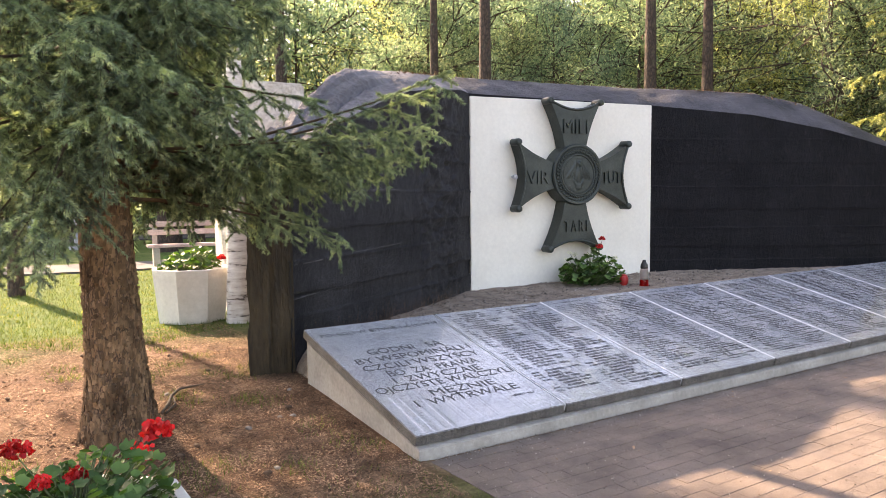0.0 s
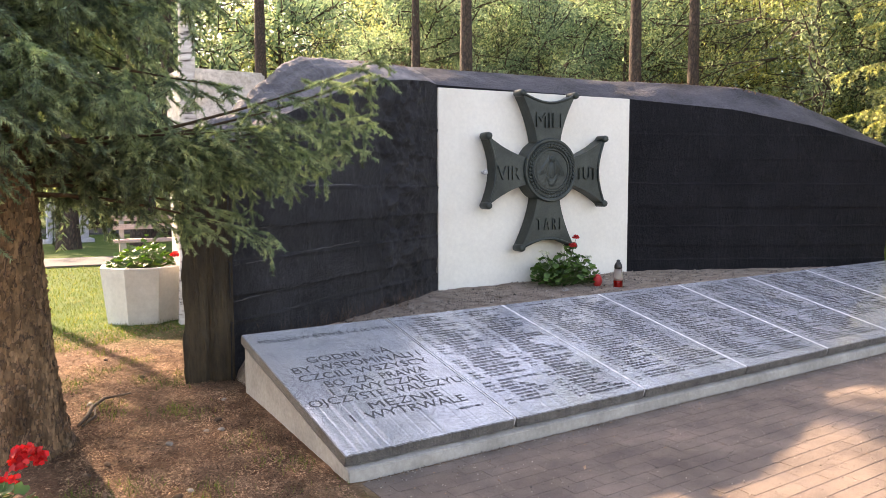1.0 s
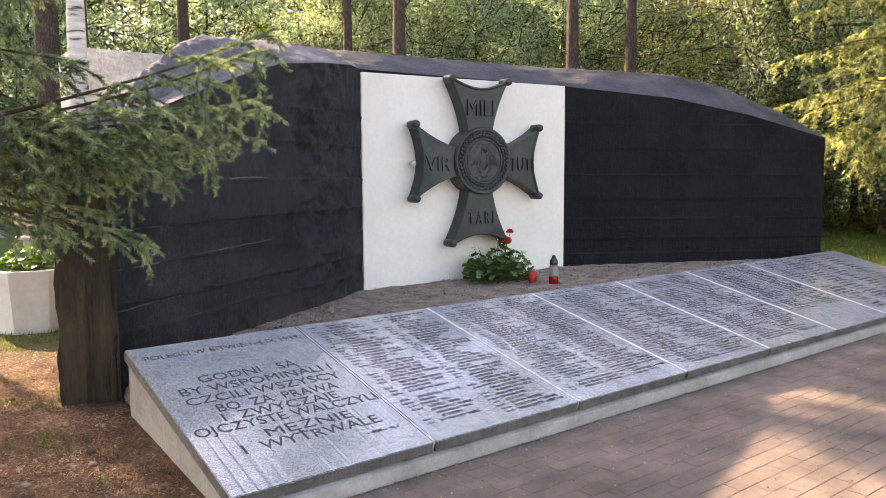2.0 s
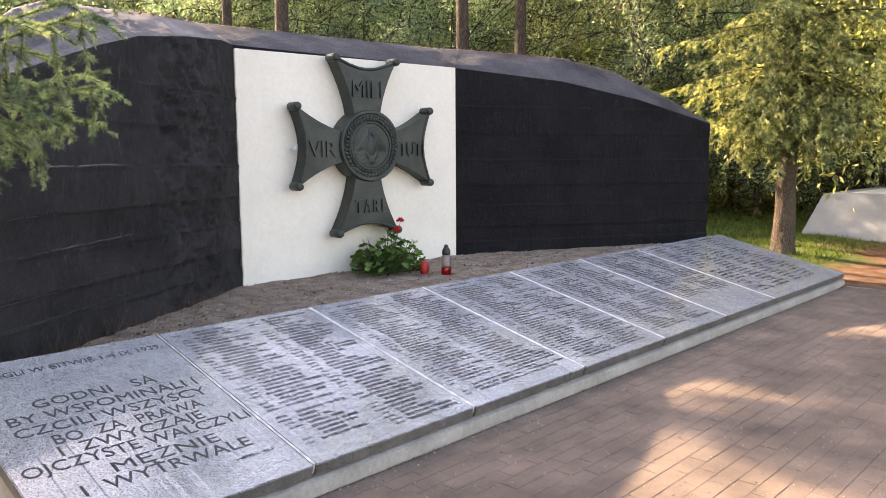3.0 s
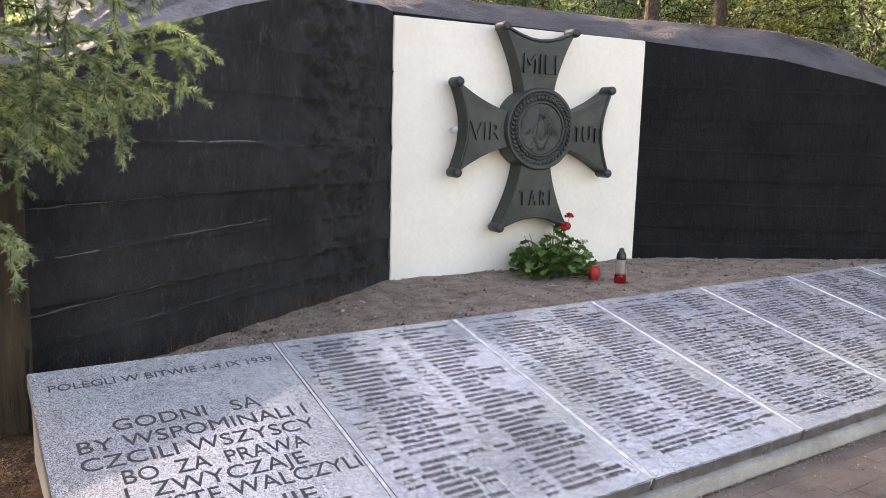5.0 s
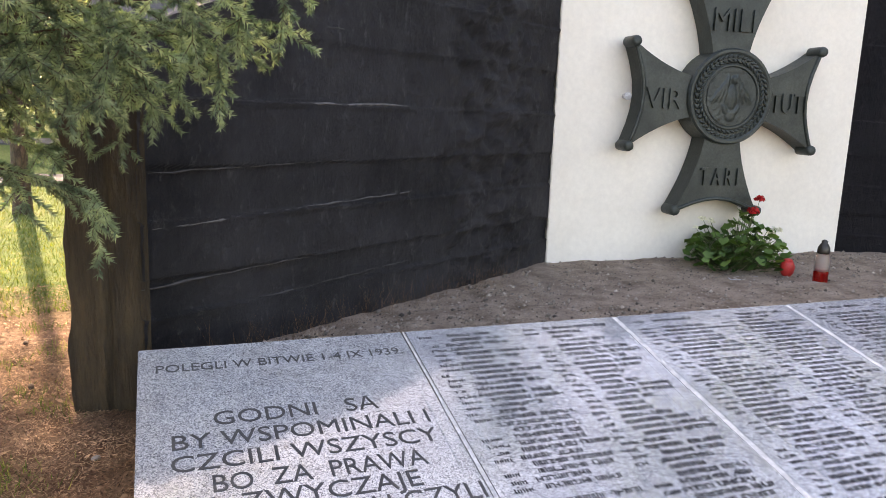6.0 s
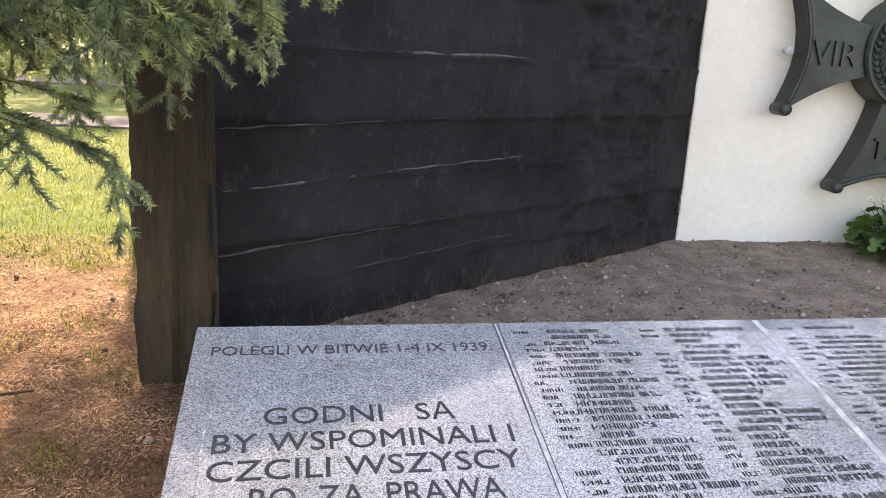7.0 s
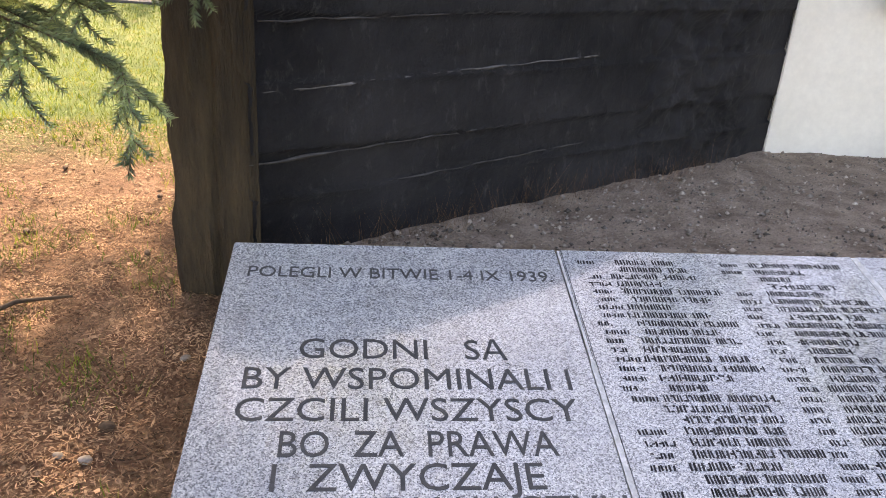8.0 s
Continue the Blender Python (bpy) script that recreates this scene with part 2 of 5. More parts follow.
M_BARK = bark_mat("spruce_bark", (0.038, 0.021, 0.013), (0.31, 0.185, 0.105), 13)
# right spruce's bark, its shade put into darker tones
M_BARK_SHADED = bark_mat("shaded_spruce_bark", (0.028, 0.020, 0.015), (0.19, 0.135, 0.098), 13)
M_PINE_BARK = bark_mat("pine_bark", (0.025, 0.018, 0.014), (0.11, 0.070, 0.052), 6)
M_FLAKE = surface("bark_flakes", (0.055, 0.033, 0.019), (0.26, 0.163, 0.095), 7, 70, 0.9, 0.8, 0.01, stretch=(1, 1, 0.4), random_by="island", spread=0.45, spec=0.2)
M_TWIG = surface("twig_bark", (0.05, 0.033, 0.022), (0.12, 0.08, 0.05), 9, 60, 0.9, 0.4, 0.005)
M_BIRCH = birch_mat()
M_NEEDLE = leafy("spruce_needles", [(0.068, 0.105, 0.104), (0.15, 0.215, 0.20), (0.285, 0.375, 0.33), (0.52, 0.60, 0.49)], 0.5, 0.5, (1.22, 1.2, 0.58), 14.0)
# spruce needles again, with sunlight put into pale yellow tones
M_NEEDLE_SUNLIT = leafy("sunlit_spruce_needles", [(0.07, 0.095, 0.050), (0.20, 0.235, 0.115), (0.52, 0.54, 0.29), (0.88, 0.87, 0.58)], 0.5, 0.36, (1.12, 1.12, 0.8), 8.0)
# yellowing leaves, made paler still to stand for sun on the boughs
M_LEAF = leafy("sunlit_yellowing_leaves", [(0.16, 0.21, 0.09), (0.40, 0.45, 0.20), (0.66, 0.68, 0.36), (0.84, 0.80, 0.52)], 0.5, 0.62, (1.1, 1.1, 0.85))
M_WOODS = leafy("woodland_leaves", [(0.05, 0.085, 0.06), (0.145, 0.20, 0.15), (0.31, 0.37, 0.27), (0.57, 0.60, 0.45)], 0.5, 0.52, (1.05, 1.12, 0.85))
M_WOODS_BLUE = leafy("bluish_boughs", [(0.075, 0.13, 0.115), (0.17, 0.265, 0.215), (0.33, 0.44, 0.35), (0.60, 0.68, 0.50)], 0.5, 0.48, (1.05, 1.12, 0.85))
M_BUSH = leafy("autumn_undergrowth", [(0.06, 0.045, 0.02), (0.13, 0.08, 0.03), (0.09, 0.10, 0.03), (0.20, 0.12, 0.05)], 0.6, 0.4)
M_GRASS = leafy("grass_blades", [(0.046, 0.082, 0.020), (0.080, 0.128, 0.032), (0.125, 0.165, 0.045), (0.23, 0.215, 0.09)], 0.6, 0.45, (1.2, 1.2, 0.5))
M_LITTER = surface("fallen_needles", (0.10, 0.058, 0.035), (0.40, 0.25, 0.155), 4.5, 60, 0.9, 0.1, 0.002, random_by="island", spread=0.7, spec=0.2)
M_FIELD_STONE = surface("field_stone", (0.16, 0.135, 0.115), (0.30, 0.26, 0.225), 18, 90, 0.85, 0.4, 0.004)
M_CONE = surface("cone_brown", (0.05, 0.03, 0.02), (0.12, 0.07, 0.04), 20, 80, 0.9, 0.5, 0.005)
M_GERANIUM = leafy("geranium_leaves", [(0.035, 0.085, 0.022), (0.07, 0.145, 0.04), (0.14, 0.23, 0.075)], 0.5, 0.3, (1.1, 1.3, 0.5))
M_RED = leafy("red_petals", [(0.50, 0.010, 0.012), (0.72, 0.02, 0.025), (0.80, 0.05, 0.05)], 0.5, 0.35, (1, 0.6, 0.6))
M_WHITE_PETAL = leafy("white_petals", [(0.7, 0.68, 0.62), (0.8, 0.79, 0.76)], 0.5, 0.3, (1, 1, 1))
M_STALK = plain("flower_stalk", (0.10, 0.14, 0.05), 0.7)
M_POT = surface("painted_concrete", (0.60, 0.56, 0.50), (0.76, 0.73, 0.67), 3, 30, 0.85, 0.3, 0.005, grain=0.22)
M_REDGLASS = glass_mat("red_glass", (0.75, 0.03, 0.02), 0.12)
M_CLEAR = glass_mat("frosted_glass", (0.8, 0.72, 0.68), 0.3)
M_WAX = plain("red_wax", (0.55, 0.03, 0.025), 0.5)
M_LID = plain("dark_metal_lid", (0.06, 0.055, 0.05), 0.4, 0.7)
M_WHITE = plain("white_strip", (0.72, 0.70, 0.66), 0.7)
# plinth concrete darkened and blued to hold the shade on its front
M_PLINTH = surface("shaded_plinth_concrete", (0.24, 0.25, 0.275), (0.33, 0.34, 0.37), 1.2, 14, 0.85, 0.3, 0.006, grain=0.2)
M_GUN = surface("gun_paint", (0.05, 0.048, 0.035), (0.10, 0.095, 0.07), 3, 40, 0.6, 0.3, 0.004)
M_STONE_GREY = surface("pale_headstone", (0.45, 0.46, 0.50), (0.62, 0.63, 0.68), 3, 40, 0.6, 0.3, 0.004)
M_TIMBER = surface("painted_slats", (0.45, 0.30, 0.26), (0.62, 0.48, 0.44), 4, 50, 0.7, 0.3, 0.004)


# ---- building helpers ----
def link_mesh(name, me, material, parent=None, label=""):
    if material:
        me.materials.append(material)
    ob = new(name, me)
    if parent is not None:
        ob.parent = parent
    if label:
        tagged(ob, label)
    return ob


def part(name, bm, material, parent=None, label="", smooth=False):
    """Links a bmesh as one mesh object under a thing or under a part."""
    bmesh.ops.recalc_face_normals(bm, faces=bm.faces)
    me = bpy.data.meshes.new(name)
    bm.to_mesh(me)
    bm.free()
    if smooth:
        me.polygons.foreach_set("use_smooth", [True] * len(me.polygons))
    return link_mesh(name, me, material, parent, label)


def soup(name, verts, faces, material, parent=None, label="", smooth=False):
    """A mesh from arrays of vertices and of equal-sided faces."""
    verts, faces = np.asarray(verts, np.float32), np.asarray(faces, np.int32)
    n = faces.shape[1]
    me = bpy.data.meshes.new(name)
    me.vertices.add(len(verts))
    me.vertices.foreach_set("co", verts.ravel())
    me.loops.add(faces.size)
    me.loops.foreach_set("vertex_index", faces.ravel())
    me.polygons.add(len(faces))
    me.polygons.foreach_set("loop_start", np.arange(0, faces.size, n, dtype=np.int32))
    me.update(calc_edges=True)
    if smooth:
        me.polygons.foreach_set("use_smooth", np.ones(len(faces), bool))
    return link_mesh(name, me, material, parent, label)


def thing(name, label, category, at=(0, 0, 0), turn=0.0, group="", kind=""):
    ob = new(name)
    ob.matrix_world = pose(*at, 0, 0, turn)
    return tagged(ob, label, category, group, kind)


def box(bm, x0, x1, y0, y1, z0, z1, bevel=0.0):
    made = bmesh.ops.create_cube(bm, size=1.0)["verts"]
    for v in made:
        v.co = Vector(((x0 + x1) / 2 + v.co.x * (x1 - x0), (y0 + y1) / 2 + v.co.y * (y1 - y0), (z0 + z1) / 2 + v.co.z * (z1 - z0)))
    if bevel:
        edges = list({e for v in made for e in v.link_edges})
        bmesh.ops.bevel(bm, geom=edges, offset=bevel, segments=2, affect="EDGES")
    return made


def tube(bm, pts, radii, sides=8, cap=True):
    """A tapering tube along points."""
    rings = []
    for i, (p, r) in enumerate(zip(pts, radii)):
        p = Vector(p)
        d = Vector(pts[min(i + 1, len(pts) - 1)]) - Vector(pts[max(i - 1, 0)])
        d.normalize()
        a = d.cross(Vector((0.31, 0.2, 0.93)) if abs(d.z) < 0.9 else Vector((1, 0, 0))).normalized()
        b = d.cross(a)
        rings.append([bm.verts.new(p + r * (math.cos(k * math.tau / sides) * a + math.sin(k * math.tau / sides) * b)) for k in range(sides)])
    for q, w in zip(rings, rings[1:]):
        for k in range(sides):
            bm.faces.new((q[k], q[(k + 1) % sides], w[(k + 1) % sides], w[k]))
    if cap:
        bm.faces.new(rings[0][::-1])
        bm.faces.new(rings[-1])


def lathe(bm, profile, sides=24, centre=(0, 0, 0)):
    """A turned body from (radius, height) pairs."""
    c = Vector(centre)
    rings = [[bm.verts.new(c + Vector((r * math.cos(k * math.tau / sides), r * math.sin(k * math.tau / sides), z))) for k in range(sides)]
             for r, z in profile]
    for q, w in zip(rings, rings[1:]):
        for k in range(sides):
            bm.faces.new((q[k], q[(k + 1) % sides], w[(k + 1) % sides], w[k]))
    bm.faces.new(rings[0][::-1])
    bm.faces.new(rings[-1])


def smoothstep(a, b, x):
    t = min(1.0, max(0.0, (x - a) / (b - a)))
    return t * t * (3 - 2 * t)


def lerp_table(table, x):
    return float(np.interp(x, [a for a, _ in table], [b for _, b in table]))


def rough_at(x, y, z, scale):
    return noise.fractal(Vector((x, y, z)) * scale, 0.9, 2.1, 4)


# ---- ground, pavement, paths ----
PAVE_X0, PAVE_X1, PAVE_Y1 = 2.18, 10.66, 3.64


def ground_height(x, y):
    h = 0.13 * smoothstep(3.3, 5.6, y) + 0.02 * rough_at(x, y, 0, 0.7) * smoothstep(-0.5, 1.5, abs(x - 6) - 4.6)
    if y < PAVE_Y1 + 0.3 and PAVE_X0 - 0.05 < x < PAVE_X1 + 0.05:
        deep = y < PAVE_Y1 - 0.2 and PAVE_X0 + 0.2 < x < PAVE_X1 - 0.2
        h = -0.07 if deep else -0.006
    return h


def axis(lo, hi, step, far):
    inner = np.arange(lo, hi + 1e-6, step)
    grow, d, left, right = step, 0.0, [], []
    while d < far:
        grow *= 1.35
        d += grow
        left.append(lo - d)
        right.append(hi + d)
    return np.concatenate([left[::-1], inner, right])


gx, gy = axis(-4.0, 17.0, 0.16, 700), axis(-4.0, 15.0, 0.16, 700)
g_verts = [(x, y, ground_height(x, y)) for y in gy for x in gx]
nx = len(gx)
g_faces = [(j * nx + i, j * nx + i + 1, (j + 1) * nx + i + 1, (j + 1) * nx + i) for j in range(len(gy) - 1) for i in range(nx - 1)]
tagged(soup("ground", g_verts, g_faces, M_GROUND, smooth=True), "lawn and reddish fallen needles over sandy soil", "ground", kind="structure")

pavement = thing("pavement", "worn grey concrete block paving in front of the slab", "pavement", kind="structure")
bm = bmesh.new()
box(bm, PAVE_X0, PAVE_X1, -9.0, PAVE_Y1, -0.12, -0.0024)
part("joint_bed", bm, M_JOINT, pavement)
bm = bmesh.new()
for k in range(13):
    box(bm, PAVE_X1 + 0.004, PAVE_X1 + 0.06, PAVE_Y1 - 1.0 * (k + 1) + 0.006, PAVE_Y1 - 1.0 * k, -0.15, 0.012, 0.006)
part("edging", bm, M_JOINT, pavement)


def strip(name, pts, width, z, material, label):
    """A path laid along points on the lawn."""
    bm = bmesh.new()
    prev = None
    for i, p in enumerate(pts):
        d = Vector(pts[min(i + 1, len(pts) - 1)]) - Vector(pts[max(i - 1, 0)])
        n = Vector((-d.y, d.x)).normalized() * width / 2
        row = [bm.verts.new((p[0] + s * n.x, p[1] + s * n.y, zz)) for s, zz in ((-1, z - 0.15), (-1, z), (1, z), (1, z - 0.15))]
        if prev:
            for a in range(3):
                bm.faces.new((prev[a], prev[a + 1], row[a + 1], row[a]))
        prev = row
    return tagged(part(name, bm, material, None, smooth=False), label, "path", kind="structure")


strip("path", [(-22, 17.2), (-8, 16.2), (0, 15.3), (4, 14.6), (9, 13.4)], 1.5, 0.165, M_ASPHALT, "narrow grey asphalt path across the lawn")
strip("path", [(-30, 30), (-8, 26.5), (3, 24.5), (12, 22.5)], 2.6, 0.17, M_ASPHALT, "wide pale asphalt path further across the lawn")

# ---- the black memorial wall ----
wall = thing("memorial_wall", "black painted rough concrete memorial wall with sloping grey top", "memorial wall", kind="structure")
F_PTS = [Vector((2.12, 5.50)), Vector((5.013, 7.27)), Vector((7.642, 6.962)), Vector((10.73, 5.345))]
FRONT_TOP = [(1.8, 1.70), (2.12, 1.76), (2.76, 2.05), (3.4, 2.30), (3.8, 2.43), (4.4, 2.53), (4.85, 2.575), (5.05, 2.56), (7.65, 2.53),
             (8.86, 2.41), (9.8, 2.21), (10.73, 1.93)]
RIDGE_TOP = [(1.8, 1.72), (2.12, 1.77), (2.4, 1.86), (2.6, 1.94), (2.8, 2.09), (3.0, 2.25), (3.2, 2.42), (3.4, 2.52), (3.75, 2.64), (4.0, 2.69), (4.3, 2.73), (5.0, 2.80), (6.4, 2.80), (7.9, 2.80),
             (8.4, 2.78), (9.1, 2.74), (9.7, 2.60), (10.3, 2.32), (10.73, 2.06)]
DEPTH = [(2.12, 0.22), (2.4, 0.36), (2.8, 0.44), (10.0, 0.44), (10.73, 0.30)]
BOARDS = [(0.53, 0.010), (0.70, -0.008), (0.955, 0.012), (1.19, -0.006), (1.488, 0.014), (1.80, -0.004), (2.1, 0.008), (9, 0.0)]


def board_step(u, z, share):
    """How far the formwork boards leave the face proud, with a ragged lip at each joint."""
    zz = z + 0.012 * noise.noise(Vector((u * 1.7, 3.1, z * 0.3))) + 0.02 * (u - 1.5) * 0.4
    off = 0.0
    for edge, out in BOARDS:
        d = zz - edge
        if -0.03 < d < 0.006:
            lip = max(0.0, 0.55 + 0.9 * noise.noise(Vector((u * 2.4, edge * 9, 0))))
            off += 0.020 * lip * (1 + d / 0.03 if d < 0 else 1 - d / 0.006)
        if d < 0:
            off += out
            break
    return off * share


def wall_section(name, a, b, na, nb, share, rough_patch, material=M_BLACK, du=0.03, front=True, ends=(False, False)):
    """One stretch of the wall: displaced front, rough cap sloping up to the ridge, plain back."""
    length = (b - a).length
    along = (b - a) / length
    nu = max(2, int(length / du))
    nz, nc = (210 if share > 0.5 else 110), 26
    rows = []
    for i in range(nu + 1):
        f = i / nu
        p = a + along * (length * f)
        nrm = na.lerp(nb, f)
        x = p.x
        zt, zr, dep = lerp_table(FRONT_TOP, x), lerp_table(RIDGE_TOP, x), lerp_table(DEPTH, x)
        u = length * f
        col = []
        for j in range(nz + 1):
            z = -0.1 + (zt + 0.1) * j / nz
            d = share * (0.008 * rough_at(u, z, 1.0, 5.0) + 0.006 * rough_at(u, z, 4.0, 17.0)) + board_step(u, z, share)
            if rough_patch:
                w = smoothstep(*rough_patch[:2], u) * (1 - smoothstep(*rough_patch[2:], u))
                d += w * 0.05 * rough_at(u, z, 7.0, 8.0)
            d *= min(1, (nz - j) / 3)
            q = p - nrm * d
            col.append((q.x, q.y, z))
        for j in range(1, nc + 1):
            g = j / nc
            q = p + nrm * dep * g
            edge = math.sin(math.pi * min(1.0, g * 1.02)) if j < nc else 0.3
            z = zt + (zr - zt) * (g ** 0.85) + edge * (0.02 * rough_at(q.x, q.y, 2.0, 4.0) + 0.008 * rough_at(q.x, q.y, 5.0, 16.0))
            if x < 3.9:
                fade = 1 - smoothstep(3.3, 3.9, x)
                z += 0.05 * smoothstep(0.5, 0.56, g) * fade + 0.03 * smoothstep(0.78, 0.82, g + 0.12 * rough_at(x, 0, 0, 3.0)) * fade
                z -= 0.045 * math.exp(-((g - 0.47 - 0.05 * rough_at(x, 1, 0, 2.0)) / 0.035) ** 2) * fade
                z += 0.02 * rough_at(q.x, q.y, 4.0, 7.0) * fade
                z += 0.03 * abs(rough_at(q.x * 1.5, q.y, 9.0, 6.0)) * smoothstep(0.6, 0.9, g)
            col.append((q.x, q.y, z))
        q = p + nrm * (dep + 0.06)
        col.append((q.x, q.y, -0.1))
        rows.append(col)
    m = len(rows[0])
    verts = [v for col in rows for v in col]
    faces, caps = [], []
    for i in range(nu):
        for j in range(m - 1):
            q = (i * m + j, (i + 1) * m + j, (i + 1) * m + j + 1, i * m + j + 1)
            (faces if j < nz else caps).append(q)
    if front:
        body = soup(name, verts, faces, material, wall, smooth=False)
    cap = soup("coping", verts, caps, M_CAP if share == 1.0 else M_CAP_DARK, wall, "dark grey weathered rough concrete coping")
    for i, wanted in ((0, ends[0]), (nu, ends[1])):
        if wanted:
            bm = bmesh.new()
            vs = [bm.verts.new(v) for v in rows[i]]
            bm.faces.new(vs)
            part("end_face", bm, M_END if i == 0 else M_BLACK, wall, "dirty brownish end face of bare concrete" if i == 0 else "")
    return rows


n_left = Vector((-0.516, 0.856))
n_mid = Vector((0.116, 0.993))
n_right = Vector((0.459, 0.888))
n_lm, n_mr = (n_left + n_mid).normalized(), (n_mid + n_right).normalized()
n_l0 = Vector((-0.80, 0.60)).normalized()
wall_section("wing", F_PTS[0], F_PTS[1], n_l0, n_lm, 1.0, (2.0, 2.3, 2.9, 3.3), M_BLACK_WORN_LIT)
# ragged concrete lips left by the formwork joints
wing_way = (F_PTS[1] - F_PTS[0]).normalized()
wing_out = Vector((wing_way.y, -wing_way.x))
for u0, u1, za, zb, bold in ((0.25, 1.78, 1.484, 1.492, 1.6), (0.05, 1.6, 1.175, 1.202, 0.9), (0.05, 1.75, 0.935, 0.988, 1.3), (0.0, 1.62, 0.678, 0.718, 1.0), (0.45, 1.75, 0.528, 0.57, 0.9), (2.25, 3.0, 0.70, 0.735, 0.9), (0.3, 1.2, 1.86, 1.87, 0.8)):
    u = u0
    while u < u1:
        run_to = min(u1, u + 0.25 + 0.9 * abs(noise.noise(Vector((u * 3.1, za * 7, 0)))))
        bm = bmesh.new()
        pts, rad = [], []
        q = u
        while q <= run_to:
            g = za + (zb - za) * (q - u0) / (u1 - u0)
            p = F_PTS[0] + wing_way * q + wing_out * 0.008
            pts.append((p.x, p.y, g + 0.006 * noise.noise(Vector((q * 9, za * 5, 2)))))
            rad.append(0.0022 + 0.008 * bold * max(0.0, 0.15 * bold + noise.noise(Vector((q * 7, za * 5, 8)))))
            q += 0.03
        if len(pts) > 2:
            rad[0] = rad[-1] = 0.002
            tube(bm, pts, rad, 5)
            part("board_ridge", bm, M_LIP_HIGHLIT if bold > 1.1 else M_LIP, wall)
        else:
            bm.free()
        u = run_to + 0.005 + 0.04 * abs(noise.noise(Vector((u * 5, za, 4))))
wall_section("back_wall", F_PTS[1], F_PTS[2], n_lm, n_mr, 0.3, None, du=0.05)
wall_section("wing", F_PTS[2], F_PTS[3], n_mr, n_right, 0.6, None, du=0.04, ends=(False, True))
# the blunt end of the left wing
bm = bmesh.new()
cols = []
for i in range(13):
    f = i / 12
    p = (F_PTS[0] + wing_way * 0.03 + wing_out * 0.022).lerp(Vector((1.83, 5.57)), f)
    col = []
    for j in range(41):
        z = -0.1 + 1.86 * j / 40
        w = 0.016 * rough_at(p.x * 2.5, z * 0.8, 4.0, 8.0)
        col.append(bm.verts.new((p.x + (1.2 * w if f > 0.6 else 0), p.y - 1.6 * abs(w) * math.sin(math.pi * f) + (0.02 if 0.42 < f < 0.55 else 0), z)))
    cols.append(col)
back = [[bm.verts.new((2.16 - 0.1 * k, 6.0 - 0.1 * k, -0.1 + 1.86 * j / 40)) for j in range(41)] for k in range(2)]
cols = cols + [back[1], back[0]]
for c0, c1 in zip(cols, cols[1:]):
    for j in range(40):
        bm.faces.new((c0[j], c1[j], c1[j + 1], c0[j + 1]))
bm.faces.new([c[-1] for c in cols])
part("end_face", bm, M_END, wall, "dirty brownish end face of bare concrete")

# loose crumbs and dead grass along the ridge
rng = np.random.default_rng(5)
v, f = [], []
for k in range(1100):
    x = rng.uniform(2.7, 4.9) if k < 450 else rng.uniform(8.2, 9.6) if k < 650 else rng.uniform(4.9, 10.4)
    if x < 5.013:
        base = F_PTS[0].lerp(F_PTS[1], (x - 2.12) / 2.893) + n_left * 0.40
    elif x < 7.642:
        base = F_PTS[1].lerp(F_PTS[2], (x - 5.013) / 2.629) + n_mid * 0.41
    else:
        base = F_PTS[2].lerp(F_PTS[3], (x - 7.642) / 3.088) + n_right * 0.40
    c = Vector((base.x + rng.normal(0, 0.05), base.y + rng.normal(0, 0.04), lerp_table(RIDGE_TOP, base.x) + 0.0))
    ln = rng.uniform(0.02, 0.085)
    d = Vector((rng.normal(), rng.normal(), abs(rng.normal()) * 0.45)).normalized() * ln
    side = d.cross(Vector((0, 0, 1))).normalized() * 0.006
    n = len(v)
    v += [c - side, c + side, c + d]
    f.append((n, n + 1, n + 2))
crumbs = soup("dry_grass", v, f, M_LITTER)
tagged(crumbs, "dry grass and needles caught along the top of the wall", "dry grass", kind="stuff")

P_O = Vector((5.013, 7.244, 0.0))
P_U = Vector((2.629, -0.308, 0)).normalized()
P_N = Vector((-P_U.y, P_U.x, 0)) * -1
PANEL = Matrix.Translation(P_O) @ Matrix((P_U, Vector((0, 0, 1)), P_N)).transposed().to_4x4()
bm = bmesh.new()
box(bm, 0.0, 2.647, 0.2, 2.53, -0.06, 0.0, 0.006)
panel = part("panel", bm, M_PLASTER, wall, "white plastered square panel")
panel.matrix_world = PANEL

bm = bmesh.new()
box(bm, 2.62, 3.5, 8.35, 9.05, 0.0, 2.70, 0.03)
bmesh.ops.subdivide_edges(bm, edges=bm.edges, cuts=6, use_grid_fill=True)
for q in bm.verts:
    q.co += Vector((1, 1, 0.3)) * 0.03 * rough_at(*q.co, 3.0)
tagged(part("white_block", bm, M_WHITEWASH), "flaking whitewashed concrete block behind the black wall", "concrete block")

# ---- soil bed behind the slab ----
def wall_front(x):
    return float(np.interp(x, [p.x for p in F_PTS], [p.y for p in F_PTS]))


sx = np.arange(2.14, 10.9, 0.05)
sv = []
for x in sx:
    y1 = wall_front(x) + 0.12
    for j in range(41):
        y = 5.08 + (y1 - 5.08) * j / 40
        z = 0.13 + lerp_table([(2.14, -0.06), (2.2, 0.08), (2.35, 0.17), (5, 0.195), (7.6, 0.265), (10.3, 0.275), (10.9, 0.05)], x)
        z += 0.014 * rough_at(x, y, 0, 3.0) + 0.011 * rough_at(x, y, 3, 13)
        sv.append((x, y, z))
sf = [(i * 41 + j, (i + 1) * 41 + j, (i + 1) * 41 + j + 1, i * 41 + j + 1) for i in range(len(sx) - 1) for j in range(40)]
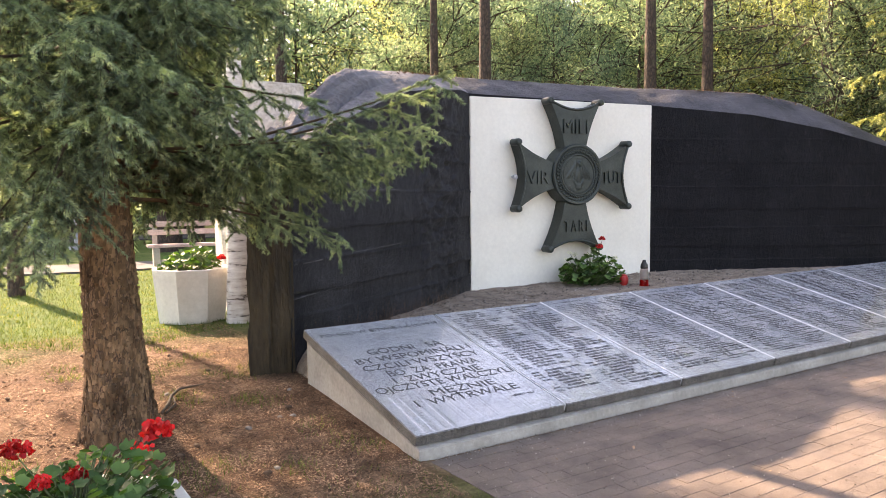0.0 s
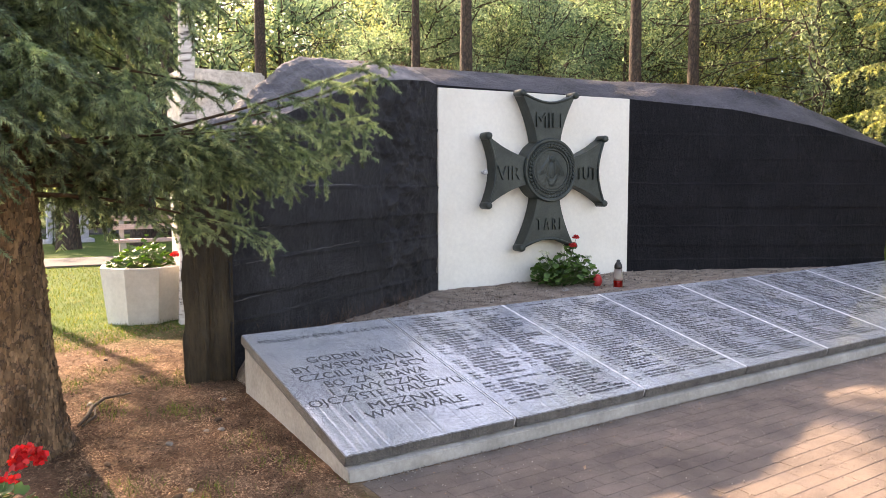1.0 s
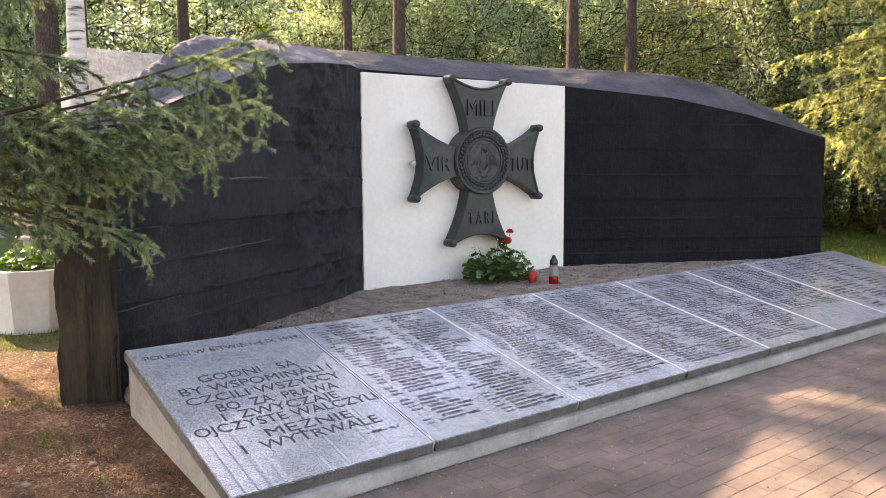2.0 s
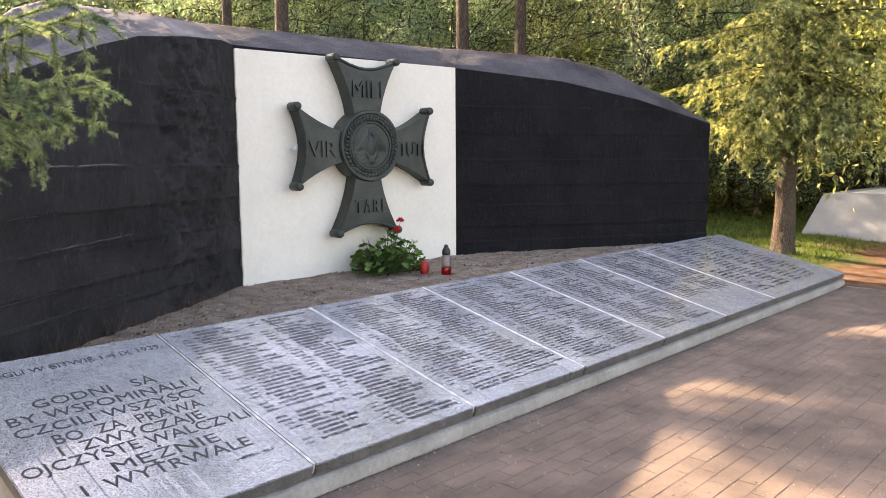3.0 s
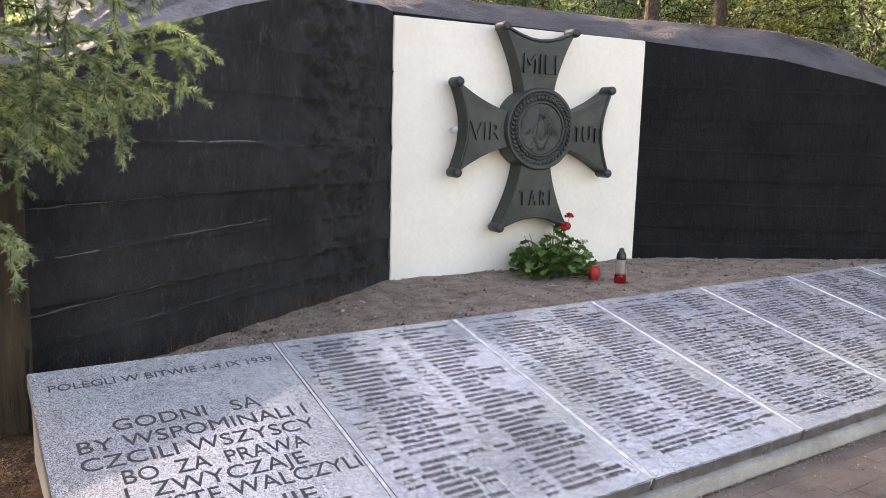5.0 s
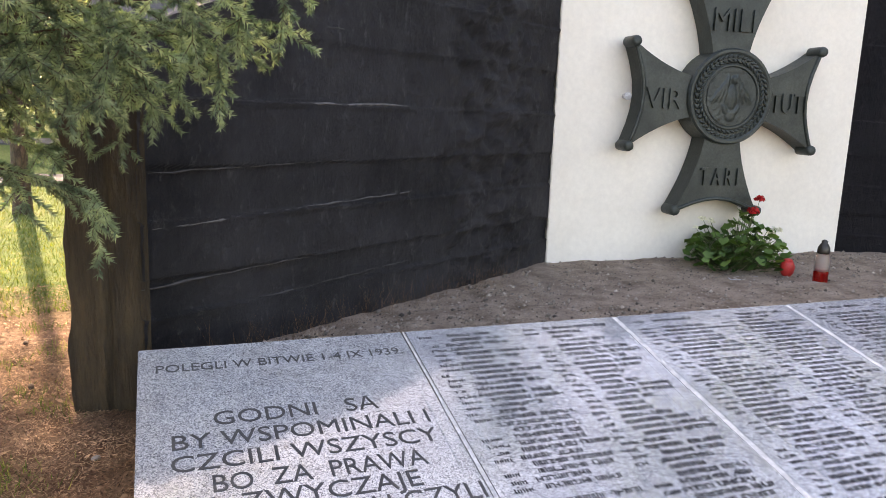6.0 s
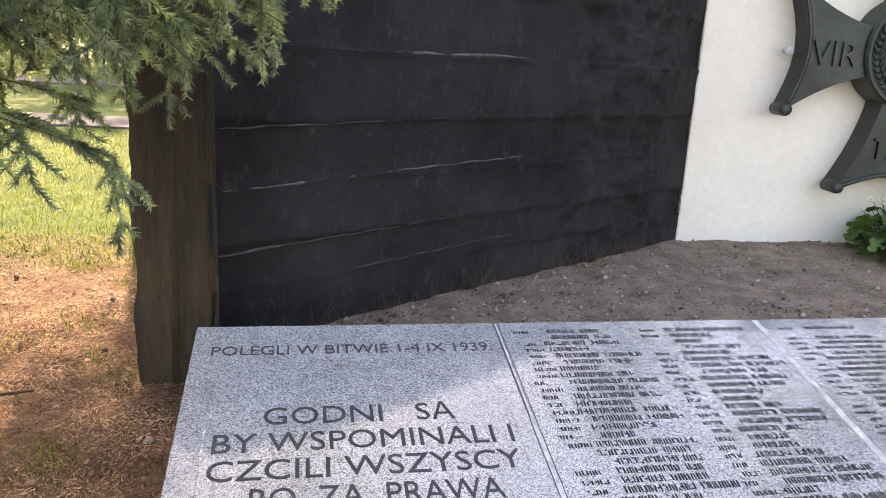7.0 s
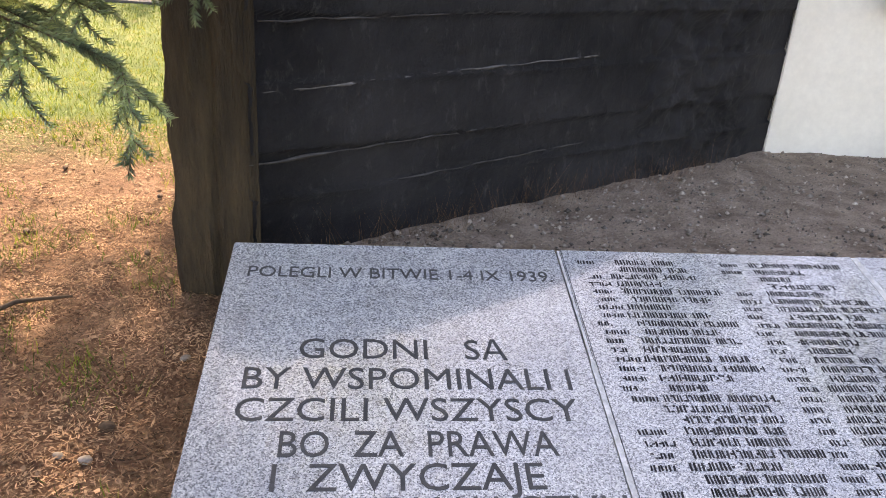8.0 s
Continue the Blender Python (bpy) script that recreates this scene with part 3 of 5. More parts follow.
tagged(soup("soil_bed", sv, sf, M_SOIL, smooth=True), "bare greyish brown soil bed behind the slab", "soil", kind="structure")


def bed_height(x):
    return 0.13 + lerp_table([(2.14, -0.06), (2.2, 0.08), (2.35, 0.17), (5, 0.195), (7.6, 0.265), (10.3, 0.275), (10.9, 0.05)], x)


v, f = [], []
for k in range(9000):
    x = rng.uniform(2.4, 10.6)
    y = rng.uniform(5.25, wall_front(x) - 0.03)
    r = rng.uniform(0.003, 0.0085) * (2.2 if rng.random() < 0.08 else 1)
    n = len(v)
    c = np.array([x, y, bed_height(x) + r * 0.3 + 0.006 * rough_at(x, y, 0, 3.0)])
    dirs = np.array([(1, 0, 0), (0, 1, 0), (-1, 0, 0), (0, -1, 0), (0, 0, 0.8), (0, 0, -0.8)]) * rng.uniform(0.7, 1.4, (6, 1))
    v += list(c + r * dirs)
    for a in range(4):
        f += [(n + a, n + (a + 1) % 4, n + 4), (n + (a + 1) % 4, n + a, n + 5)]
for k in range(6500):
    # swept against the foot of the slab and strewn over the paving
    x = rng.uniform(2.2, 10.6)
    y = 3.655 - abs(rng.normal(0, 0.025)) if k < 1500 else 3.6 - 3.2 * rng.random() ** 1.3
    r = rng.uniform(0.0018, 0.0055)
    n = len(v)
    c = np.array([x, y, 0.001 + r * 0.4])
    dirs = np.array([(1, 0, 0), (0, 1, 0), (-1, 0, 0), (0, -1, 0), (0, 0, 0.8), (0, 0, -0.8)]) * rng.uniform(0.6, 1.6, (6, 1))
    v += list(c + r * dirs)
    for a in range(4):
        f += [(n + a, n + (a + 1) % 4, n + 4), (n + (a + 1) % 4, n + a, n + 5)]
tagged(soup("pebbles", v, f, M_STONES), "small crumbs of stone strewn on the bed soil", "pebbles", kind="stuff")

# ---- the inscribed slab ----
SLAB_X0, SLAB_X1 = 2.11, 10.80
Y_F, Z_F, Y_B, Z_B = 3.67, 0.142, 5.212, 0.503
RUN = math.hypot(Y_B - Y_F, Z_B - Z_F)
SLOPE = Matrix.Translation((0, Y_F, Z_F)) @ Matrix.Rotation(math.atan2(Z_B - Z_F, Y_B - Y_F), 4, "X")
slab = thing("memorial_slab", "long sloping grey granite memorial slab on a concrete base", "memorial slab")
bm = bmesh.new()
x0, x1 = SLAB_X0 + 0.012, SLAB_X1 - 0.012
prof = [(3.662, -0.1), (3.662, 0.064), (5.19, 0.42), (5.19, -0.1)]
ring0 = [bm.verts.new((x0, y, z)) for y, z in prof]
ring1 = [bm.verts.new((x1, y, z)) for y, z in prof]
for k in range(4):
    bm.faces.new((ring0[k], ring0[(k + 1) % 4], ring1[(k + 1) % 4], ring1[k]))
bm.faces.new(ring0[::-1])
bm.faces.new(ring1)
bmesh.ops.bevel(bm, geom=bm.edges[:], offset=0.006, segments=2, affect="EDGES")
part("base", bm, M_CONCRETE, slab, "rough pale concrete base")
JOINTS = [SLAB_X0, 3.206, 4.301, 5.397, 6.490, 7.592, 8.688, SLAB_X1]
plates = []
for a, b in zip(JOINTS, JOINTS[1:]):
    a2, b2 = a + (0.008 if a > SLAB_X0 else 0), b - (0.008 if b < SLAB_X1 else 0)
    bm = bmesh.new()
    # top sheet and the rough edge that it carries
    box(bm, a2, b2, 0.0, RUN, -0.064, 0.0, 0.004)
    bmesh.ops.subdivide_edges(bm, edges=[e for e in bm.edges if abs(e.verts[0].co.x - e.verts[1].co.x) > 0.5], cuts=90, use_grid_fill=True)
    for q in bm.verts:
        if q.co.y < 0.02:
            x, z = q.co.x, q.co.z
            q.co.y += 0.005 * rough_at(x, z, 2, 11.0) + 0.003 * rough_at(x, z, 5, 45.0) + 0.002
            if z < -0.03:
                q.co.z += 0.004 * rough_at(x, 1, 2, 16.0)
            elif q.co.y < 0.012:
                q.co.z -= 0.0025 * max(0.0, rough_at(x, 3, 2, 30.0))
    plate = part("plate", bm, M_GRANITE, slab)
    plate.matrix_world = SLOPE
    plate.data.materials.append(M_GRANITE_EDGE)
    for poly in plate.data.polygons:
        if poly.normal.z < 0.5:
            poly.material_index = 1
    plates.append(plate)
# mortar strips, whitened to hold the sky's gleam on the plate edges
for j in JOINTS[1:-1]:
    bm = bmesh.new()
    rows = []
    for i in range(81):
        s = 0.012 + (RUN - 0.022) * i / 80
        thin = 1.0 if j > 3.5 else 0.35 if s > 0.66 * RUN else 0.6
        half = 0.0125 * thin
        rows.append([bm.verts.new((j - half + 0.0035 * thin * rough_at(j, s, 1, 14), s, 0.0012)), bm.verts.new((j + half + 0.0035 * thin * rough_at(j, s, 7, 14), s, 0.0012)),
                     bm.verts.new((j + 0.004, s, -0.05)), bm.verts.new((j - 0.004, s, -0.05))])
    for p0, p1 in zip(rows, rows[1:]):
        for k in range(4):
            bm.faces.new((p0[k], p0[(k + 1) % 4], p1[(k + 1) % 4], p1[k]))
    bm.faces.new(rows[0][::-1])
    bm.faces.new(rows[-1])
    bmesh.ops.recalc_face_normals(bm, faces=bm.faces[:])
    o = part("mortar_gleam", bm, M_JOINT_WHITE, slab)
    o.matrix_world = SLOPE


def lettering(text, width, height, material, parent, m, depth=0.0015, label=""):
    """Flat raised letters of the built-in font, scaled to a width and a cap height, from their lower left corner."""
    cu = bpy.data.curves.new("lettering", "FONT")
    cu.body, cu.extrude, cu.resolution_u = text, 0.5, 3
    tmp = bpy.data.objects.new("lettering", cu)
    me = bpy.data.meshes.new_from_object(tmp)
    bpy.data.objects.remove(tmp)
    bpy.data.curves.remove(cu)
    co = np.empty(len(me.vertices) * 3, np.float32)
    me.vertices.foreach_get("co", co)
    co = co.reshape(-1, 3)
    lo, hi = co.min(0), co.max(0)
    co[:, 0] = (co[:, 0] - lo[0]) / (hi[0] - lo[0]) * width
    co[:, 1] = co[:, 1] / 0.69 * height
    co[:, 2] = (co[:, 2] + 0.5) * depth
    me.vertices.foreach_set("co", co.ravel())
    me.update()
    me.materials.clear()
    me.name = "lettering"
    o = link_mesh("lettering", me, material, parent, label)
    o.matrix_world = m
    return o


def on_slab(x, y, lift=0.0):
    s = (y - Y_F) / (Y_B - Y_F) * RUN
    return SLOPE @ Matrix.Translation((x, s, lift))


bpy.context.view_layer.update()
for text, xa, xb, yb, h in (("POLEGLI W BITWIE 1-4 IX 1939.", 2.175, 3.158, 5.037, 0.052), ("GODNI   SĄ", 2.363, 2.96, 4.688, 0.078),
                            ("BY WSPOMINALI I", 2.222, 3.125, 4.576, 0.078), ("CZCILI WSZYSCY", 2.217, 3.125, 4.468, 0.078),
                            ("BO  ZA  PRAWA", 2.339, 3.044, 4.358, 0.08), ("I  ZWYCZAJE", 2.33, 2.994, 4.262, 0.078),
                            ("OJCZYSTE WALCZYLI", 2.15, 3.185, 4.168, 0.078), ("MĘŻNIE", 2.466, 2.953, 4.05, 0.075),
                            ("I  WYTRWALE", 2.305, 3.063, 3.952, 0.078)):
    lettering(text, xb - xa, h, M_LETTER, plates[0], on_slab(xa, yb, 0.0003), 0.0012)


def bars(plate, columns, pitch, height, first, last, gaps, seed):
    """Rows of plain dark bars where the columns of engraved lines stand."""
    r = np.random.default_rng(seed)
    v, f = [], []
    for left, right in columns:
        s = RUN - first
        while s > last:
            if r.random() > gaps:
                wide = (right - left) / 0.48
                x = left + r.uniform(0, 0.03)
                spans = [] if r.random() < 0.12 else [(x, x + r.uniform(0.05, 0.085) * wide, 0.72)]
                x = left + r.uniform(0.10, 0.15) * wide
                end = min(right, x + r.uniform(0.11, 0.23) * wide)
                spans.append((x, end, 1.0))
                if r.random() < 0.82:
                    spans.append((end + 0.018, min(right + 0.02, end + 0.018 + r.uniform(0.06, 0.17) * wide), 1.0))
                for xa, xb, k in spans:
                    # each bar is broken into thin short strokes, as worn paint leaves it
                    q = xa
                    while q < xb - 0.006:
                        n = len(v)
                        h = height * k * r.uniform(0.86, 1.0)
                        dz, slant = r.uniform(-0.0012, 0.0012), r.uniform(-0.0022, 0.0022)
                        if r.random() < 0.2:
                            w, lo = r.uniform(0.006, 0.009), r.choice((0.0, 0.38, 0.76)) * h
                            v += [(q, s + lo, 0.0009), (q + w, s + lo, 0.0009), (q + w, s + lo + 0.26 * h, 0.0009), (q, s + lo + 0.26 * h, 0.0009)]
                            q += w + 0.0008
                        else:
                            w = r.uniform(0.0046, 0.0068)
                            v += [(q, s + dz, 0.0009), (q + w, s + dz, 0.0009), (q + w + slant, s + h + dz, 0.0009), (q + slant, s + h + dz, 0.0009)]
                            q += w + r.uniform(0.0028, 0.0054)
                        f.append((n, n + 1, n + 2, n + 3))
            s -= pitch
    o = soup("name_bars", v, f, M_NAMES, plate)
    o.matrix_world = SLOPE


for k in range(1, 6):
    a = JOINTS[k]
    last = (0.06, 0.1, 0.08, 0.12, 0.42)[k - 1]
    bars(plates[k], [(a + 0.055, a + 0.535), (a + 0.555, a + 1.045)], *((0.0385, 0.0275) if k == 1 else (0.0345, 0.0235)), 0.08, last, 0.035, 30 + k)
a = JOINTS[6]
bars(plates[6], [(a + 0.1, a + 0.44), (a + 0.5, a + 0.86), (a + 0.93, a + 1.28), (a + 1.36, a + 1.72)], 0.062, 0.036, 0.10, 0.12, 0.02, 40)

bars(plates[0], [(2.90, 3.13)], 0.05, 0.024, RUN - 0.205, 0.17, 0.0, 50)

# ---- the bronze cross on the panel ----
cross = thing("bronze_cross", "large dark patinated bronze cross with flared arms on white panel", "cross")
bpy.context.view_layer.update()
CROSS = PANEL @ Matrix.Translation((1.312, 1.636, 0.0))
cross.matrix_world = CROSS
bpy.context.view_layer.update()


for turn, reach, half in ((0, 0.80, 0.385), (90, 0.87, 0.365), (180, 0.80, 0.385), (270, 0.87, 0.365)):
    side = []
    for i in range(13):
        r = 0.22 + (reach - 0.22) * i / 12
        side.append((r, 0.145 + (half - 0.145) * (i / 12) ** 1.7))
    end = [(reach - 0.10 * math.cos(math.pi / 2 * t), half * t) for t in (0.8, 0.55, 0.28, 0.0, -0.28, -0.55, -0.8)]
    outline = side + end + [(r, -t) for r, t in side[::-1]]
    bm = bmesh.new()
    face = bm.faces.new([bm.verts.new((r, t, 0.195)) for r, t in outline])
    low = bmesh.ops.extrude_face_region(bm, geom=[face])
    for q in [g for g in low["geom"] if isinstance(g, bmesh.types.BMVert)]:
        q.co.z = 0.012
    arm = part("arm", bm, M_BRONZE, cross)
    arm.matrix_basis = Matrix.Rotation(radians(turn), 4, "Z")
    # a raised rim along the end and scroll knobs on both corners
    bm = bmesh.new()
    pts = [(reach, half, 0.190)] + [(r, t, 0.194) for r, t in end] + [(reach, -half, 0.190)]
    tube(bm, pts, [0.016] * len(pts), 6)
    rim = part("rim", bm, M_BRONZE, arm, smooth=True)
    for s in (-1, 1):
        bm = bmesh.new()
        lathe(bm, [(0.030, 0.06), (0.041, 0.07), (0.041, 0.205), (0.036, 0.223), (0.02, 0.23)], 14, (reach - 0.004, s * (half - 0.004), 0))
        part("knob", bm, M_BRONZE, arm, smooth=True)
bm = bmesh.new()
lathe(bm, [(0.362, 0.012), (0.362, 0.212), (0.350, 0.228), (0.332, 0.228), (0.315, 0.218), (0.25, 0.218), (0.24, 0.226), (0.228, 0.226), (0.22, 0.215), (0.002, 0.221)], 56)
disc = part("disc", bm, M_BRONZE, cross)
disc.matrix_basis = Matrix.Translation((0.022, 0.010, 0))
bm = bmesh.new()
bmesh.ops.create_icosphere(bm, subdivisions=1, radius=1.0, matrix=Matrix.Diagonal((0.030, 0.011, 0.012, 1)))
wreath = bpy.data.meshes.new("wreath_leaf")
bm.to_mesh(wreath)
bm.free()
wreath.polygons.foreach_set("use_smooth", [True] * len(wreath.polygons))
wreath.materials.append(M_BRONZE)
for k in range(44):
    a = k * math.tau / 44
    for sgn in (-1, 1):
        o = new("wreath_leaf", wreath)
        o.parent = disc
        o.matrix_basis = Matrix.Translation((math.cos(a) * (0.283 + 0.018 * sgn), math.sin(a) * (0.283 + 0.018 * sgn), 0.222)) @ Matrix.Rotation(a + math.pi / 2 + 0.5 * sgn, 4, "Z")
bm = bmesh.new()
relief = [(0, -0.01, 0, 0.045, 0.10, 0.014), (0.012, 0.125, 20, 0.026, 0.036, 0.014), (0, -0.135, 0, 0.05, 0.05, 0.010), (-0.05, -0.10, 30, 0.016, 0.05, 0.010), (0.05, -0.10, -30, 0.016, 0.05, 0.010)]
for s in (-1, 1):
    relief += [(s * (0.05 + 0.028 * i), 0.055 - 0.012 * i - 0.01 * (i == 3), s * (8 + 9 * i), 0.015, 0.115 - 0.014 * i, 0.010) for i in range(4)]
N = 60
grid = {}
for i in range(N + 1):
    for j in range(N + 1):
        x, y = -0.215 + 0.43 * i / N, -0.215 + 0.43 * j / N
        if math.hypot(x, y) > 0.215:
            continue
        z = 0.0
        for cx, cy, turn, rx, ry, rz in relief:
            c, s = math.cos(radians(turn)), math.sin(radians(turn))
            u, w = ((x - cx) * c + (y - cy) * s) / rx, (-(x - cx) * s + (y - cy) * c) / ry
            z = max(z, rz * math.sqrt(max(0.0, 1 - u * u - w * w)))
        grid[i, j] = bm.verts.new((x, y, 0.2225 + 1.1 * z + 0.003 * rough_at(x, y, 1, 34)))
for i, j in grid:
    q = [grid.get(k) for k in ((i, j), (i + 1, j), (i + 1, j + 1), (i, j + 1))]
    if all(q):
        bm.faces.new(q)
part("relief", bm, M_BRONZE, disc, "worn raised emblem", smooth=True)
for text, cx, cy, w, h, owner in (("MILI", 0.0, 0.575, 0.35, 0.165, 0), ("VIR", -0.53, -0.02, 0.30, 0.15, 0), ("TUTI", 0.545, -0.02, 0.32, 0.15, 0),
                                  ("T A R I", 0.0, -0.60, 0.33, 0.135, 0)):
    lettering(text, w, h, M_BRONZE, cross, CROSS @ Matrix.Translation((cx - w / 2, cy - h / 2, 0.1953)), 0.018)
bm = bmesh.new()
lathe(bm, [(0.018, 0.0), (0.02, 0.05), (0.03, 0.055), (0.03, 0.07), (0.012, 0.078)], 10, (-0.785, -0.015, 0.05))
part("fixing_bolt", bm, M_JOINT_WHITE, cross, "white painted bolt head")


# ---- plants ----
def needles_on(rng, segs, per_m, length, width, jitter=0.35):
    """Needle triangles set round twig segments (start, end)."""
    S, E = np.array([s for s, _ in segs]), np.array([e for _, e in segs])
    L = np.linalg.norm(E - S, axis=1)
    cnt = np.maximum(2, (L * per_m).astype(int))
    idx = np.repeat(np.arange(len(S)), cnt)
    f = rng.random(len(idx))
    axis_ = (E - S)[idx] / L[idx][:, None]
    p = S[idx] + (E - S)[idx] * f[:, None]
    rnd = rng.normal(size=(len(idx), 3))
    rnd[:, 2] += 0.25
    side = rnd - axis_ * np.sum(rnd * axis_, 1)[:, None]
    side /= np.linalg.norm(side, axis=1)[:, None] + 1e-9
    d = side * 0.75 + axis_ * (0.5 + jitter * rng.random((len(idx), 1)))
    d /= np.linalg.norm(d, axis=1)[:, None]
    ln = length * rng.uniform(0.7, 1.25, (len(idx), 1))
    w = np.cross(d, rng.normal(size=(len(idx), 3)))
    w /= np.linalg.norm(w, axis=1)[:, None] + 1e-9
    w *= width / 2
    v = np.empty((len(idx), 3, 3), np.float32)
    v[:, 0], v[:, 1], v[:, 2] = p - w, p + w, p + d * ln
    return v.reshape(-1, 3), np.arange(len(idx) * 3).reshape(-1, 3)


def prisms(segs, r0, r1):
    """Thin three-sided sticks along segments."""
    S, E = np.array([s for s, _ in segs]), np.array([e for _, e in segs])
    d = E - S
    d /= np.linalg.norm(d, axis=1)[:, None] + 1e-9
    a = np.cross(d, np.array([0.3, 0.5, 0.81]))
    a /= np.linalg.norm(a, axis=1)[:, None] + 1e-9
    b = np.cross(d, a)
    r0, r1 = (np.broadcast_to(np.asarray(q, float), len(S))[:, None] for q in (r0, r1))
    v = np.empty((len(S), 6, 3), np.float32)
    for k in range(3):
        o = math.cos(k * 2.094) * a + math.sin(k * 2.094) * b
        v[:, k], v[:, 3 + k] = S + r0 * o, E + r1 * o
    base = np.arange(len(S))[:, None] * 6
    f = np.concatenate([base + np.array([k, (k + 1) % 3, 3 + (k + 1) % 3, 3 + k]) for k in range(3)])
    return v.reshape(-1, 3), f


def spruce_limb(rng, origin, azim, length, rise, droop, twig, hang_len, spacing, sub=True, sag=1.0):
    """A drooping limb: its polyline and the needle-bearing twigs that hang from it."""
    o = np.array(origin, float)
    out = np.array([math.cos(azim), math.sin(azim), 0.0])
    lat = np.array([-out[1], out[0], 0.0])
    n = 14
    bend = rng.normal(0, 0.045)
    pts = []
    for i in range(n + 1):
        s = i / n
        z = rise * s * length - droop * length * s ** 1.6 + 0.10 * length * max(0, s - 0.75) ** 1.2
        pts.append(o + out * length * s + lat * bend * length * s * s + np.array([0, 0, z]))
    pts = np.array(pts)
    limb = [(pts[i], pts[i + 1]) for i in range(n)]
    twigs = []
    pos = 0.16 * length
    side = 1
    while pos < length:
        s = pos / length
        i = min(n - 1, int(s * n))
        p = pts[i] + (pts[i + 1] - pts[i]) * (s * n - i)
        d0 = pts[i + 1] - pts[i]
        d0 = d0 / np.linalg.norm(d0)
        tl = twig * (0.45 + 0.55 * min(1, (1 - s) * 2.2)) * rng.uniform(0.65, 1.2) * (0.6 if s < 0.3 else 1)
        d = d0 * 0.72 + lat * side * 0.75 + np.array([0, 0, rng.uniform(-0.5, 0.05) * sag])
        d /= np.linalg.norm(d)
        q = p.copy()
        m = 4
        for k in range(m):
            d2 = d + np.array([0, 0, -0.22 * k * sag])
            d2 /= np.linalg.norm(d2)
            e = q + d2 * tl / m
            twigs.append((q.copy(), e.copy()))
            if sub:
                for s2 in ((-1, 1) if k == 1 else (1 - 2 * (k % 2),)):
                    dd = d2 * 0.6 + np.cross(d2, [0, 0, 1]) * s2 * 0.7 + np.array([0, 0, -rng.uniform(0.1, 0.7) * sag])
                    dd /= np.linalg.norm(dd)
                    twigs.append((e.copy(), e + dd * tl * rng.uniform(0.3, 0.6) * (1 - 0.12 * k)))
            q = e
        if rng.random() < 0.75 * sag:
            h = hang_len * rng.uniform(0.4, 1.1)
            a = p.copy()
            for k in range(3):
                b = a + np.array([rng.normal(0, 0.12), rng.normal(0, 0.12), -1]) * h / 3
                twigs.append((a, b))
                if sub and k:
                    for s2 in (-1, 1):
                        twigs.append((a, a + (lat * s2 * 0.8 + out * rng.normal(0, 0.5) + np.array([0, 0, -0.9])) * h * 0.22))
                a = b
        pos += spacing * rng.uniform(0.7, 1.3)
        side = -side
    twigs.append((pts[-2], pts[-1]))
    twigs.append((pts[-3], pts[-2]))
    return limb, twigs


def trunk_mesh(name, parent, material, x, y, base, height, r_base, r_low, rng, lean=(0, 0), sides=28, rings=60, flare=0.5, ragged=0.06):
    v, f = [], []
    for i in range(rings + 1):
        s = (i / rings) ** 1.4
        z = base + height * s
        hgt = z - base
        r = r_low * (1 - 0.93 * s) + (r_base - r_low) * math.exp(-hgt / flare * 2.2)
        for k in range(sides):
            a = k * math.tau / sides
            rr = r * (1 + ragged * rough_at(math.cos(a) * 0.6 + x, math.sin(a) * 0.6, z * 0.6, 3.0) + 0.5 * ragged * rough_at(math.cos(a) + x, math.sin(a), z * 1.2, 9.0))
            rr *= 1 + 0.14 * math.exp(-hgt / 0.18) * math.cos(5 * a + 1.0)
            v.append((x + lean[0] * hgt + rr * math.cos(a), y + lean[1] * hgt + rr * math.sin(a), z))
    for i in range(rings):
        for k in range(sides):
            f.append((i * sides + k, i * sides + (k + 1) % sides, (i + 1) * sides + (k + 1) % sides, (i + 1) * sides + k))
    return soup(name, v, f, material, parent, smooth=True)


def bark_flakes(parent, x, y, base, height, r_base, r_low, lean, count, top, seed, flare=0.5):
    """Loose scales of bark standing a little off the trunk."""
    r = np.random.default_rng(seed)
    v, f = [], []
    for _ in range(count):
        h = top * r.random()
        a, s = r.uniform(0, math.tau), h / height
        rad = r_low * (1 - 0.93 * s) + (r_base - r_low) * math.exp(-h / flare * 2.2)
        rad *= 1 + 0.14 * math.exp(-h / 0.18) * math.cos(5 * a + 1.0)
        half, tall = r.uniform(0.006, 0.017) / rad, r.uniform(0.010, 0.034)
        out = r.uniform(0.002, 0.010)
        tilt = r.normal(0, 0.006)
        n = len(v)
        for dz, lift in ((-1, out + max(tilt, -0.004)), (0.1, out + 0.004), (1, out - tilt)):
            for da in (-1, 0, 1):
                aa = a + da * half * r.uniform(0.75, 1.1)
                rr = rad + lift * (1 if da == 0 else 0.35)
                z = base + h + dz * tall * r.uniform(0.75, 1.1)
                v.append((x + lean[0] * h + rr * math.cos(aa), y + lean[1] * h + rr * math.sin(aa), z))
        for j in range(2):
            for i in range(2):
                q = n + 3 * j + i
                f.append((q, q + 1, q + 4, q + 3))
    tagged(soup("bark", v, f, M_FLAKE, parent), "rough reddish grey scales of bark", kind="stuff")


def merge(parts):
    vs, fs, n = [], [], 0
    for v, f in parts:
        vs.append(v)
        fs.append(np.asarray(f) + n)
        n += len(v)
    return np.concatenate(vs), np.concatenate(fs)


